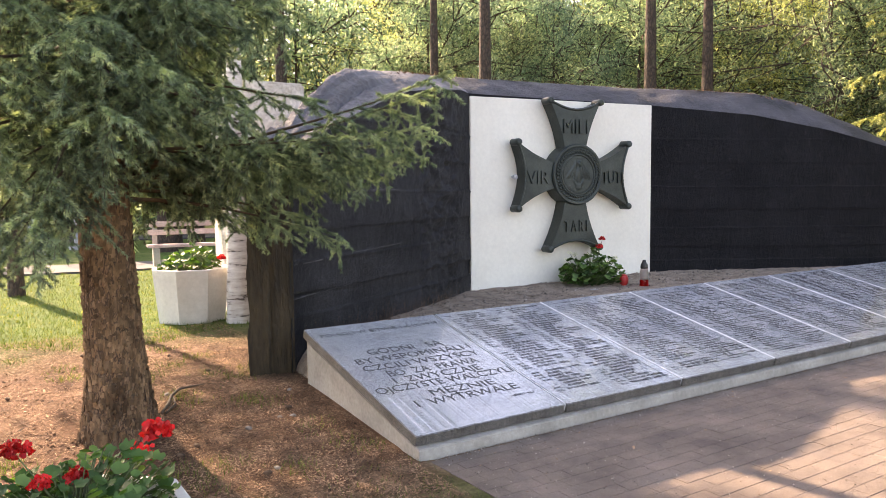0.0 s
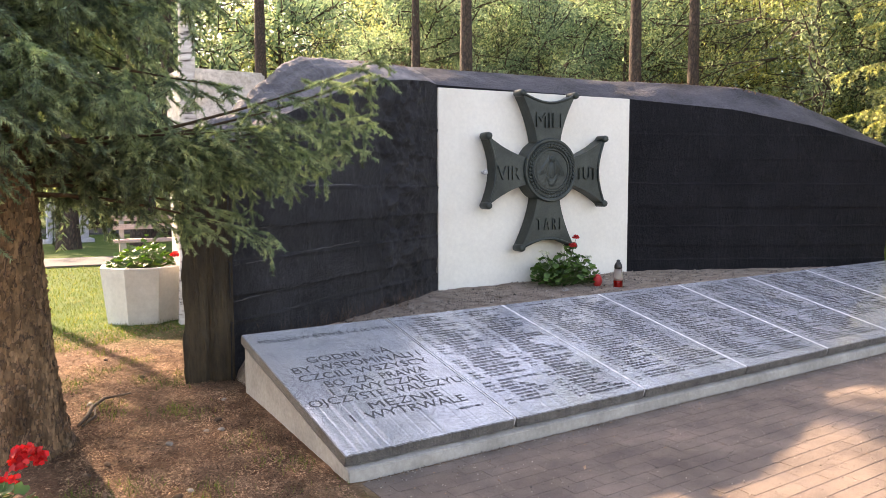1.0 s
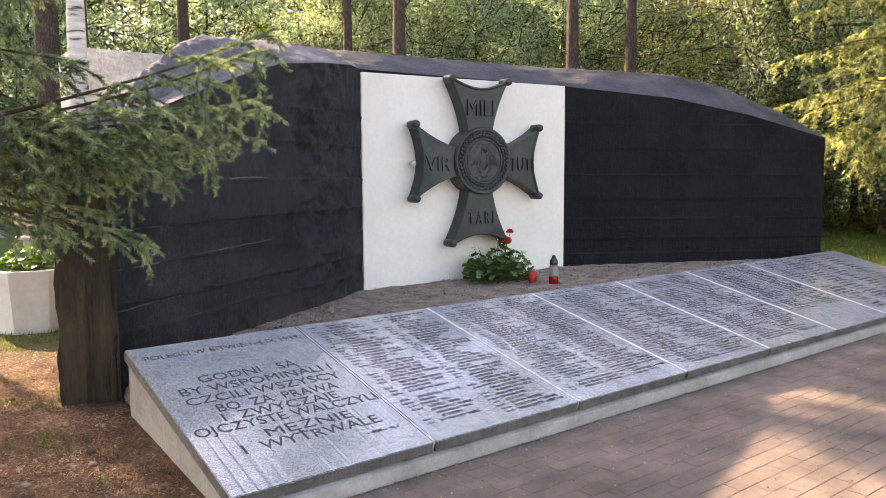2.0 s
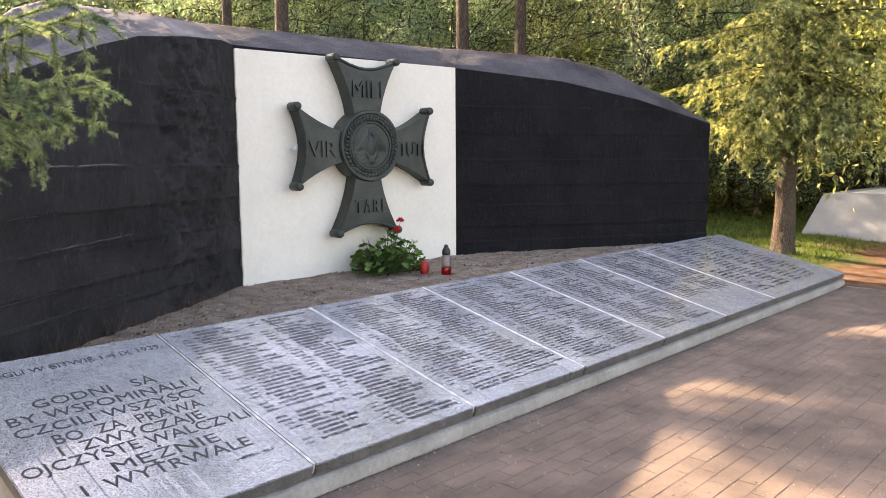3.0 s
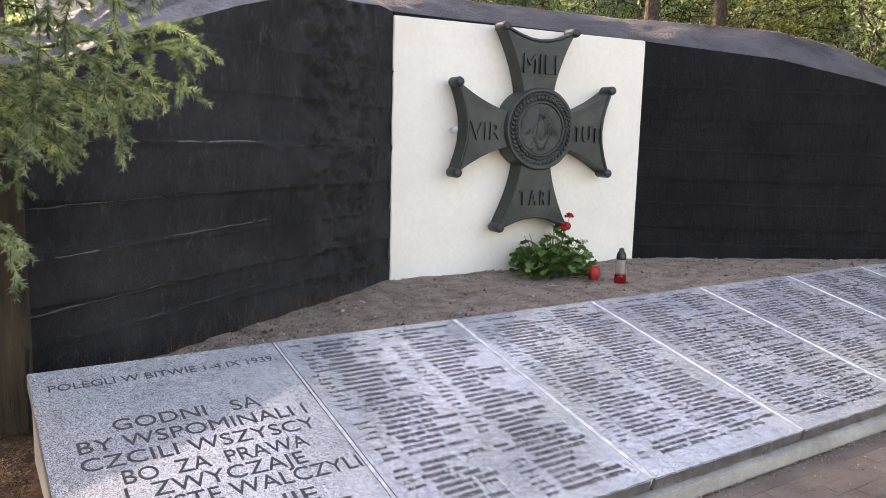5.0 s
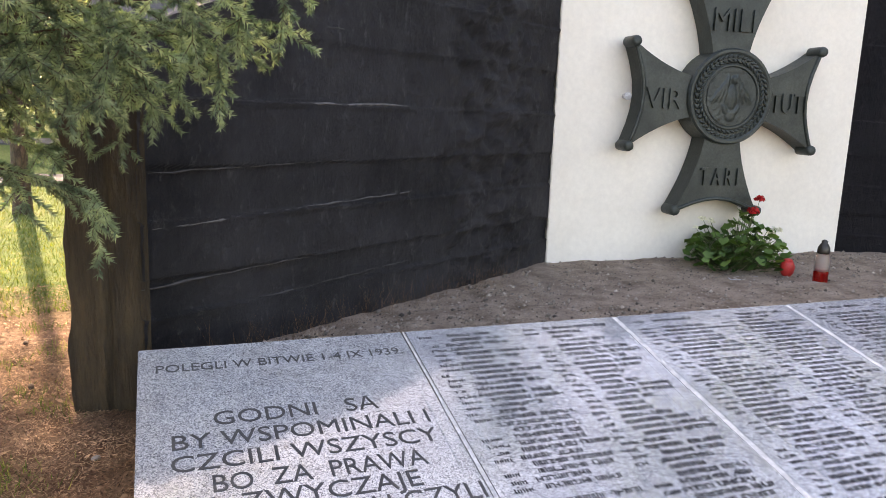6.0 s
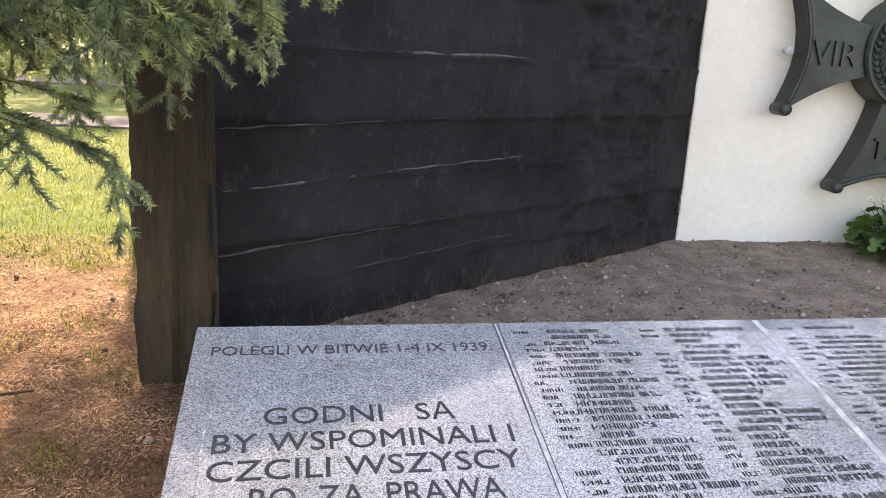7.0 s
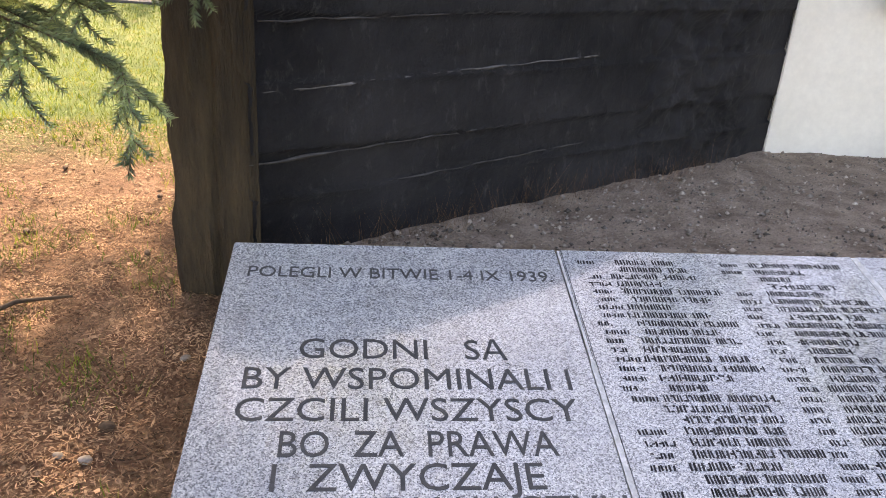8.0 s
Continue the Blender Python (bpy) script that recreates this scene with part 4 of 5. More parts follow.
def spruce(label, x, y, base, height, r_base, r_low, z_first, reach, limbs, seed, needle, material, twig, hang_len, spacing, extra=(), lean=(0, 0), wild=0.35, low_droop=0.35, skip=None, detail=99.0, specs=None, narrow_foot=False, hidden=None, sag=1.0, bark=None):
    rng = np.random.default_rng(seed)
    tree = thing("spruce_tree", label, "tree")
    trunk_mesh("trunk", tree, bark or M_BARK, x, y, base - 0.12, height, r_base, r_low, rng, lean, 48, 110, ragged=0.09)
    if r_base > 0.25:
        bark_flakes(tree, x, y, base - 0.12, height, r_base, r_low, lean, 4200, 2.4, seed)
    all_limbs, all_twigs, high_twigs = [], [], []
    specs = specs or []
    for k in range(limbs):
        f = (k + rng.random()) / limbs
        z = base + z_first + (height * 0.97 - z_first) * f ** 1.25
        ln = reach * (1 - f ** 1.1) * rng.uniform(1 - wild, 1.08) + 0.25
        if narrow_foot:
            ln *= min(1.0, 0.42 + 0.58 * (z - base - z_first) / 1.5)
        specs.append((z, k * 2.39996 + rng.normal(0, 0.3), ln, 0.15 + 0.25 * f, low_droop * (1 - 0.5 * f)))
    specs += list(extra)
    for k_spec, (z, az, ln, rise, droop) in enumerate(specs):
        if skip and skip(z, az, k_spec):
            continue
        l, t = spruce_limb(rng, (x + lean[0] * (z - base), y + lean[1] * (z - base), z), az, ln, rise, droop, twig, hang_len, spacing * (1 if z < detail else 2.2), z < detail and not (hidden and hidden(az)), sag)
        if z > detail or (hidden and hidden(az)):
            all_limbs += [(a, b, ln) for a, b in l]
            high_twigs += t
            continue
        all_limbs += [(a, b, ln) for a, b in l]
        all_twigs += t
    big = [(a, b) for a, b, _ in all_limbs]
    taper = np.tile(np.linspace(1, 0.12, 14), len(big) // 14)
    v1, f1 = prisms(big, 0.017 * taper, 0.017 * (taper - 0.06))
    v2, f2 = prisms(all_twigs, 0.0022, 0.0014)
    v, f = merge([(v1, f1), (v2, f2)])
    tagged(soup("branchwork", v, f, M_TWIG, tree), "thin brown drooping twigs", kind="stuff")
    outer = [(a, b) for i, (a, b, _) in enumerate(all_limbs) if i % 14 > 8]
    v, f = needles_on(rng, all_twigs + outer, *needle)
    if high_twigs:
        v, f = merge([(v, f), needles_on(rng, high_twigs, 90, 0.06, 0.016)])
    soup("crown", v, f, material, tree, "drooping green needles")
    return tree


def aim(x, y, tx, ty):
    return math.atan2(ty - y, tx - x), math.hypot(tx - x, ty - y)


TX, TY = 0.815, 4.85
extra = []
for tx, ty, tz, z0 in ((2.44, 3.68, 2.11, 1.62), (2.66, 4.26, 1.81, 1.55), (2.04, 4.36, 1.19, 1.45), (2.3, 4.9, 1.5, 1.6), (1.9, 3.9, 1.75, 1.7),
                       (1.6, 3.6, 1.9, 2.1), (1.7, 4.9, 1.25, 1.45), (0.5, 3.3, 1.75, 2.0), (0.1, 3.2, 1.9, 2.15), (-0.1, 3.6, 1.6, 1.9),
                       (-0.35, 3.3, 1.75, 2.1), (-0.2, 3.0, 2.05, 2.4), (0.15, 3.55, 1.5, 1.8), (-0.6, 3.9, 1.45, 1.85), (0.75, 3.35, 1.95, 2.2),
                       (0.0, 4.2, 1.35, 1.7), (1.1, 3.3, 2.3, 2.5), (1.6, 4.2, 1.55, 1.75), (2.42, 3.8, 2.02, 1.6), (2.2, 4.2, 1.65, 1.55),
                       (1.95, 4.55, 1.3, 1.5), (1.3, 6.2, 1.3, 1.6), (0.2, 6.3, 1.3, 1.6), (1.9, 5.6, 1.45, 1.6), (0.3, 3.5, 1.15, 1.75),
                       (0.12, 3.7, 1.2, 1.8), (0.4, 3.8, 1.2, 1.7), (0.2, 4.0, 1.15, 1.6), (-0.1, 3.9, 1.1, 1.6), (0.3, 3.35, 1.3, 1.9),
                       (2.6, 4.08, 1.86, 1.58), (2.5, 4.45, 1.62, 1.52), (2.4, 4.6, 1.6, 1.5), (2.52, 4.32, 1.68, 1.52), (2.2, 4.0, 1.8, 1.6),
                       (1.6, 4.4, 2.2, 2.5), (1.75, 4.3, 2.45, 2.7), (1.9, 4.2, 2.65, 2.9), (1.5, 4.2, 2.3, 2.6), (1.6, 4.6, 2.5, 2.8),
                       (1.4, 4.5, 2.1, 2.4), (1.8, 4.5, 2.7, 3.0), (1.7, 4.15, 2.75, 3.0), (1.45, 4.0, 2.6, 2.9)):
    az, d = aim(TX, TY, tx, ty)
    drop = (z0 - tz) / d
    extra.append((z0, az, d, 0.12, 0.12 + drop))
r = np.random.default_rng(19)
for k in range(52):
    # the dense lower skirt: limbs all round, shorter over the wall where the sun comes through
    z0 = 1.75 + 1.9 * r.random()
    az = k * 2.39996 + r.normal(0, 0.25)
    over = math.cos(az - math.atan2(-0.7, 1.75)) > 0.45
    extra.append((z0 + (0.95 if over else 0.0), az, (1.2 if over else 1.95) * r.uniform(0.7, 1.08), 0.1, r.uniform(0.25, 0.42)))
for k in range(26):
    extra.append((2.0 + 1.3 * r.random(), radians(r.uniform(215, 300)), r.uniform(1.0, 1.7), 0.08, r.uniform(0.22, 0.4)))
for k in range(44):
    # short dense limbs round the heart of the tree
    extra.append((1.75 + 1.9 * r.random(), k * 2.39996 + 0.6, r.uniform(0.7, 1.25), 0.1, r.uniform(0.3, 0.55)))
spruce("tall spruce with rough brown trunk and drooping dark green branches", TX, TY, 0.07, 8.5, 0.30, 0.155, 3.4, 2.0, 24, 11,
       (1000, 0.022, 0.0044), M_NEEDLE, 0.36, 0.28, 0.125, extra, (-0.024, 0.03), detail=3.75, sag=0.75,
       hidden=lambda az: math.sin(az) > 0.75)
r = np.random.default_rng(67)
curtain = [(2.3 + 0.11 * k, 2.9 + 0.37 * k % 1.5, 0.9 + 0.09 * (k % 6), 0.05, 0.5) for k in range(24)]
curtain += [(r.uniform(1.95, 2.9), r.uniform(2.5, 5.0), r.uniform(0.5, 1.25), 0.0, r.uniform(0.5, 0.85)) for k in range(46)]
spruce("large spruce with sunlit yellowish drooping branches beside the wall's end", 12.5, 5.0, 0.1, 9.0, 0.19, 0.15, 1.85, 2.9, 100, 23,
       (290, 0.038, 0.0125), M_NEEDLE_SUNLIT, 0.38, 0.42, 0.13, curtain, wild=0.5, low_droop=0.45, narrow_foot=True,
       skip=lambda z, az, k: z < 7.0 and math.cos(az) > 0.5 and k % 4 > 0, sag=0.75, bark=M_BARK_SHADED)


def leaf_quads(rng, pts, size, spread, flat=0.5, wide=0.3):
    n = len(pts)
    c = pts + rng.normal(0, spread, (n, 3))
    a = rng.normal(size=(n, 3))
    a /= np.linalg.norm(a, axis=1)[:, None]
    up = rng.normal(size=(n, 3)) + np.array([0, 0, flat * 3])
    b = np.cross(a, up)
    b /= np.linalg.norm(b, axis=1)[:, None] + 1e-9
    s = size * rng.uniform(0.6, 1.3, (n, 1))
    v = np.empty((n, 4, 3), np.float32)
    v[:, 0], v[:, 1], v[:, 2], v[:, 3] = c - a * s, c + b * s * wide, c + a * s, c - b * s * wide
    return v.reshape(-1, 3), np.arange(n * 4).reshape(-1, 4)


def leaf_tris(rng, pts, size, spread, wide=0.34):
    n = len(pts)
    c = pts + rng.normal(0, spread, (n, 3))
    a = rng.normal(size=(n, 3)) + np.array([0, 0, -0.35])
    a /= np.linalg.norm(a, axis=1)[:, None]
    b = np.cross(a, rng.normal(size=(n, 3)) + np.array([0, 0, 1.2]))
    b /= np.linalg.norm(b, axis=1)[:, None] + 1e-9
    s = size * rng.uniform(0.6, 1.3, (n, 1))
    v = np.empty((n, 3, 3), np.float32)
    v[:, 0], v[:, 1], v[:, 2] = c - a * s, c + b * s * wide + a * s * 0.3, c - b * s * wide + a * s * 0.5
    return v.reshape(-1, 3), np.arange(n * 3).reshape(-1, 3)


def broadleaf(name, label, x, y, height, r, crown_from, reach, leaves, size, seed, leaf_material, bark, spread=0.22, limbs=26, lean=(0, 0), group="", fine=False):
    """A tree with tapering trunk, forking limbs and many small leaves set along them."""
    rng = np.random.default_rng(seed)
    tree = thing(name, label, "tree", (x, y, 0), 0, group)
    trunk_mesh("trunk", tree, bark, 0, 0, -0.1, height, r * 1.35, r, rng, lean, 12, 24)
    segs = []
    for k in range(limbs):
        f = (k + rng.random()) / limbs
        z = crown_from + (height - crown_from) * f * 0.96
        az = k * 2.4 + rng.normal(0, 0.4)
        ln = reach * (0.45 + 0.75 * math.sin(math.pi * min(1, 0.15 + 0.85 * f) ** 0.8)) * rng.uniform(0.6, 1.15)
        p = np.array([lean[0] * z, lean[1] * z, z])
        d = np.array([math.cos(az), math.sin(az), rng.uniform(-0.1, 0.55)])
        for j in range(4):
            d = d + rng.normal(0, 0.16, 3) + np.array([0, 0, -0.06])
            e = p + d / np.linalg.norm(d) * ln / 4
            segs.append((p, e, 1.0 if j > 0 else 0.25))
            for s in (0, 1):
                dd = d + rng.normal(0, 0.75, 3)
                segs.append((e, e + dd / np.linalg.norm(dd) * ln * 0.3, 1.0))
            p = e
    v, f = prisms([(a, b) for a, b, _ in segs], 0.022, 0.010)
    tagged(soup("branchwork", v, f, bark, tree), kind="stuff")
    w = np.array([s[2] for s in segs])
    idx = rng.choice(len(segs), leaves, p=w / w.sum())
    A, B = np.array([s[0] for s in segs]), np.array([s[1] for s in segs])
    pts = A[idx] + (B - A)[idx] * rng.random((leaves, 1))
    v, f = (leaf_tris if fine else leaf_quads)(rng, pts, size, spread)
    soup("crown", v, f, leaf_material, tree)
    return tree


broadleaf("broadleaf_tree", "broadleaf tree with sunlit yellow-green leaves at the wood's edge", 21.7, 6.4, 9.0, 0.17, 2.2, 3.4, 30000, 0.12, 41, M_LEAF, M_PINE_BARK, 0.16, 44)
broadleaf("oak_tree", "oak with large sunlit yellow-green boughs hanging beside the plinth", 14.7, 2.8, 7.4, 0.17, 2.05, 3.0, 34000, 0.066, 43, M_LEAF, M_PINE_BARK, 0.15, 44)
broadleaf("broadleaf_tree", "slim broadleaf tree with mid-green leaves behind the wall's end", 15.9, 9.4, 8.2, 0.12, 1.6, 2.4, 26000, 0.052, 45, M_WOODS, M_PINE_BARK, 0.16, 36)
# the wood behind: a few kinds, repeated at differing size and turn
kinds = [
    broadleaf("woodland_tree", "woodland tree with dense mid-green leaves behind the wall", 22.6, 26.5, 7.6, 0.10, 0.9, 2.3, 5200, 0.115, 51, M_WOODS, M_PINE_BARK, 0.26, 34, group="woodland trees"),
    broadleaf("woodland_tree", "woodland tree with bluish green feathery boughs behind the wall", 24.4, 25.2, 7.0, 0.09, 0.8, 2.2, 5600, 0.105, 52, M_WOODS_BLUE, M_PINE_BARK, 0.24, 34, group="woodland trees"),
    broadleaf("woodland_tree", "slender woodland tree with thin yellow-green leaves", 26.5, 24.2, 8.0, 0.08, 1.2, 1.9, 4400, 0.105, 53, M_LEAF, M_PINE_BARK, 0.26, 30, group="woodland trees"),
]
fine_kinds = [
    broadleaf("woodland_tree", "woodland tree with fine mid-green leaves behind the wall", 13.5, 17.2, 7.8, 0.10, 0.9, 2.3, 24000, 0.060, 54, M_WOODS, M_PINE_BARK, 0.2, 34, group="woodland trees", fine=True),
    broadleaf("woodland_tree", "woodland tree with bluish green feathery boughs behind the wall", 10.6, 17.0, 7.2, 0.09, 0.8, 2.3, 26000, 0.056, 55, M_WOODS_BLUE, M_PINE_BARK, 0.17, 36, group="woodland trees", fine=True),
    broadleaf("woodland_tree", "slender woodland tree with thin yellow-green leaves", 16.8, 12.6, 8.0, 0.08, 1.2, 1.9, 17000, 0.052, 56, M_LEAF, M_PINE_BARK, 0.2, 30, group="woodland trees", fine=True),
]
rng = np.random.default_rng(77)
spots = []
for ring, (rad, count, grow) in enumerate(((19.0, 12, 0.95), (23.0, 11, 1.15), (28.0, 12, 1.4), (35.0, 16, 1.8))):
    for k in range(count):
        az = radians(24 + 74 * (k + 0.5 + rng.uniform(-0.35, 0.35)) / count)
        rr = rad * rng.uniform(0.94, 1.08)
        spots.append((1.5 + rr * math.sin(az), 1.5 + rr * math.cos(az), grow * rng.uniform(0.85, 1.12)))
for k in range(13):
    az = radians(-34 + 56 * (k + rng.random()) / 16)
    rr = rng.uniform(44, 60)
    spots.append((1.5 + rr * math.sin(az), 1.5 + rr * math.cos(az), rng.uniform(1.5, 2.0)))
for k in range(9):
    az = radians(-36 + 56 * (k + rng.random()) / 9)
    rr = rng.uniform(33, 40)
    spots.append((1.5 + rr * math.sin(az), 1.5 + rr * math.cos(az), rng.uniform(1.3, 1.6)))
close = [(1.5 + rr * math.sin(a), 1.5 + rr * math.cos(a), g) for rr, a, g in
         ((rng.uniform(24, 33), radians(-8 + 2.9 * k + rng.uniform(-1, 1)), rng.uniform(1.15, 1.4)) for k in range(14))]
spots += close
spots += [(13.6, 12.6, 0.95), (17.2, 14.4, 1.05), (18.6, 12.4, 1.1), (20.8, 11.0, 1.1)]
for i, (x, y, g) in enumerate(spots):
    o = copy_thing((fine_kinds if i < 23 or i >= len(spots) - 4 else kinds)[(1, 0, 1, 1, 0, 2, 1)[i % 7]], Matrix.Translation((x, y, 0)) @ Matrix.Rotation(rng.uniform(0, 6.28), 4, "Z"))
    o.scale = (g, g, g * rng.uniform(0.9, 1.1))


def pine(x, y, height, r, crown_from, reach, leaves, seed):
    return broadleaf("pine_tree", "tall pine with bare reddish brown trunk, seen or added for shade", x, y, height, r, crown_from, reach, leaves, 0.14, seed, M_WOODS_BLUE, M_PINE_BARK, 0.22, 26, group="tall pines")


# the last five stand unseen, added to streak the paving with shade
for k, (x, y, h, r) in enumerate(((13.2, 10.4, 12, 0.16), (9.4, 12.9, 12, 0.18), (9.7, 15.3, 12, 0.15), (12.4, 11.2, 12, 0.18), (16.5, 13.0, 12, 0.14), (23.2, 5.4, 12, 0.27), (21.4, 5.9, 12, 0.18), (2.75, 18.2, 15, 0.24), (4.2, 18.1, 14, 0.22), (4.5, 18.9, 14, 0.25), (7.4, 19.0, 15, 0.2), (5.2, 19.3, 15, 0.2))):
    pine(x, y, h, r, *{2.75: (10.2, 0.75, 6000), 5.2: (11.5, 1.5, 6500), 4.2: (9.3, 0.66, 10000), 4.5: (9.8, 0.62, 9000), 7.4: (11.4, 1.5, 6500)}.get(x, (9.2, 1.2, 1300)), 90 + k)

# out-of-view tree, added so that its crown shades the ground litter
broadleaf("shade_tree", "unseen broadleaf tree added to shade the needle litter", 0.75, 11.7, 6.8, 0.10, 4.2, 1.1, 4800, 0.09, 61, M_WOODS, M_PINE_BARK, 0.2, 30)

# far woods closing the view, and the brushwood at the foot of the trees
n = 9000
az = np.radians(rng.uniform(-40, 135, n))
rr = rng.uniform(38, 75, n)
pts = np.stack([1.5 + rr * np.sin(az), 1.5 + rr * np.cos(az), rng.random(n) ** 0.9 * 15], 1)
keep = ~((az < math.radians(24)) & (rr < 58))
v, f = leaf_quads(rng, pts[keep], 0.95, 0.4)
tagged(soup("far_woods", v, f, M_WOODS), "distant green woodland closing the view", "woodland", kind="stuff")
n = 16000
az = np.radians(rng.uniform(28, 100, n))
rr = 16.5 + rng.gamma(2.0, 3.0, n)
pts = np.stack([1.5 + rr * np.sin(az), 1.5 + rr * np.cos(az), 0.05 + rng.random(n) ** 1.6 * 1.1], 1)
v, f = leaf_quads(rng, pts, 0.09, 0.12)
tagged(soup("undergrowth", v, f, M_BUSH), "brownish undergrowth and brushwood at the wood's edge", "undergrowth", kind="stuff")

# birch beside the wall
birch = thing("birch_tree", "birch with white peeling bark behind the wall's end", "tree")
trunk_mesh("trunk", birch, M_BIRCH, 2.525, 7.93, 0.05, 6.5, 0.14, 0.125, rng, (0.01, 0.0), 18, 40, ragged=0.03)
soup("branchwork", *prisms([(np.array([2.5, 8.0, 4.8 + 0.18 * k]), np.array([2.5 + math.cos(k * 2.4) * 0.8, 8.0 + math.sin(k * 2.4) * 0.8, 5.3 + 0.18 * k])) for k in range(9)], 0.03, 0.012), M_BIRCH, birch)
pts = np.array([2.5, 8.0, 6.3]) + rng.normal(0, 1, (2500, 3)) * np.array([0.6, 0.6, 0.6])
soup("crown", *leaf_quads(rng, pts, 0.05, 0.1), M_LEAF, birch)

# ---- grass, litter, cones, sticks ----
def blades(name, label, n, where, height, width, material, seed):
    r = np.random.default_rng(seed)
    p = where(r, n)
    z = np.array([ground_height(a, b) for a, b in p])
    base = np.column_stack([p, z - 0.004])
    h = height * r.uniform(0.5, 1.4, (len(p), 1))
    lean = r.normal(0, 0.45, (len(p), 3))
    lean[:, 2] = 1
    az = r.uniform(0, math.tau, len(p))
    w = np.column_stack([np.cos(az), np.sin(az), np.zeros(len(p))]) * width
    v = np.empty((len(p), 3, 3), np.float32)
    v[:, 0], v[:, 1], v[:, 2] = base - w, base + w, base + lean * h
    tagged(soup(name, v.reshape(-1, 3), np.arange(len(p) * 3).reshape(-1, 3), material), label, "grass", kind="stuff")


def lawn_left(r, n):
    p = np.column_stack([r.uniform(-3.5, 3.5, n), 6.6 + 9 * r.random(n) ** 1.5])
    return p[p[:, 1] + 1.2 * np.array([noise.noise(Vector((a, b, 0)) * 0.6) for a, b in p]) > 7.3]


def lawn_right(r, n):
    return np.column_stack([r.uniform(10.9, 20, n), r.uniform(4.3, 11, n)])


def tufts(r, n):
    c = np.column_stack([r.uniform(-1.2, 2.1, 70), r.uniform(2.0, 7.4, 70)])
    c = c[(c[:, 0] - TX) ** 2 + (c[:, 1] - TY) ** 2 > 0.3]
    k = r.integers(0, len(c), n)
    p = c[k] + r.normal(0, 0.07, (n, 2))
    return p[p[:, 0] < 2.08]


def front_verge(r, n):
    p = np.column_stack([r.uniform(-1.0, 2.16, n), r.uniform(1.2, 3.9, n)])
    return p[r.random(n) < np.clip(1.15 - (p[:, 1] - 2.4) * 0.75, 0.03, 1) * np.clip((p[:, 0] + 0.3) / 2.0, 0.12, 1)]


def wall_foot(r, n):
    u = 0.25 + 2.6 * r.random(n)
    p = np.column_stack([2.12 + wing_way.x * u + wing_out.x * 0.03, 5.50 + wing_way.y * u + wing_out.y * 0.03])
    return p + np.column_stack([wing_out.x * abs(r.normal(0, 0.035, n)), wing_out.y * abs(r.normal(0, 0.035, n))])


blades("dry_weeds", "thin dry weeds along the foot of the black wall", 1500, wall_foot, 0.30, 0.0012, M_LITTER, 6)
blades("lawn_grass", "short sunlit lawn grass", 60000, lawn_left, 0.038, 0.0036, M_GRASS, 1)
blades("lawn_grass", "shaded lawn grass beside the wood", 30000, lawn_right, 0.06, 0.007, M_GRASS, 2)
blades("grass_tufts", "sparse grass tufts in the needle litter", 5000, tufts, 0.045, 0.0022, M_GRASS, 3)
blades("verge_grass", "thin dry grass along the paving", 9000, front_verge, 0.04, 0.002, M_GRASS, 4)


def litter_field(n, seed, area=(-1.6, 2.35, 1.8, 6.2), longer=1.0, wide=1.0):
    r = np.random.default_rng(seed)
    p = np.column_stack([r.uniform(area[0], area[1], n), area[2] + area[3] * r.random(n)])
    p = p[~((p[:, 0] > 2.09) & (p[:, 1] < 5.25))]
    z = np.array([ground_height(a, b) for a, b in p])
    c = np.column_stack([p, z + r.uniform(0.001, 0.012, len(p))])
    az = r.uniform(0, math.tau, len(p))
    ln = longer * r.uniform(0.008, 0.024, (len(p), 1)) * np.where(r.random((len(p), 1)) < 0.06, 2.2, 1)
    d = np.column_stack([np.cos(az), np.sin(az), r.normal(0, 0.25, len(p))]) * ln
    w = np.column_stack([-np.sin(az), np.cos(az), r.normal(0, 0.3, len(p))]) * wide * r.uniform(0.0012, 0.0032, (len(p), 1))
    v = np.empty((len(p), 4, 3), np.float32)
    v[:, 0], v[:, 1], v[:, 2], v[:, 3] = c - d, c + w, c + d, c - w
    tagged(soup("needle_litter", v.reshape(-1, 3), np.arange(len(p) * 4).reshape(-1, 4), M_LITTER), "reddish brown fallen needles and bark flakes", "needle litter", kind="stuff")


litter_field(95000, 8, longer=0.55, wide=0.9)
litter_field(12000, 12, longer=0.6, wide=3.4)
litter_field(70000, 9, (0.9, 2.3, 3.0, 3.6), 0.6, 0.9)
for x, y, a in ((1.78, 4.62, 0.018), (1.70, 4.64, 0.014), (1.47, 4.55, 0.020), (1.42, 3.95, 0.018), (1.95, 5.1, 0.016), (1.2, 5.4, 0.02)):
    bm = bmesh.new()
    bmesh.ops.create_icosphere(bm, subdivisions=2, radius=a, matrix=Matrix.Diagonal((1.3, 0.9, 0.65, 1)))
    for q in bm.verts:
        q.co *= 1 + 0.3 * noise.noise(q.co * 30 + Vector((x, y, 0)))
    o = part("stone", bm, M_FIELD_STONE, smooth=True)
    o.matrix_world = pose(x, y, ground_height(x, y) + 0.3 * a, 0, 0, 200 * x)
    tagged(o, "small rounded pale stone lying on the litter", "stone", "loose stones")
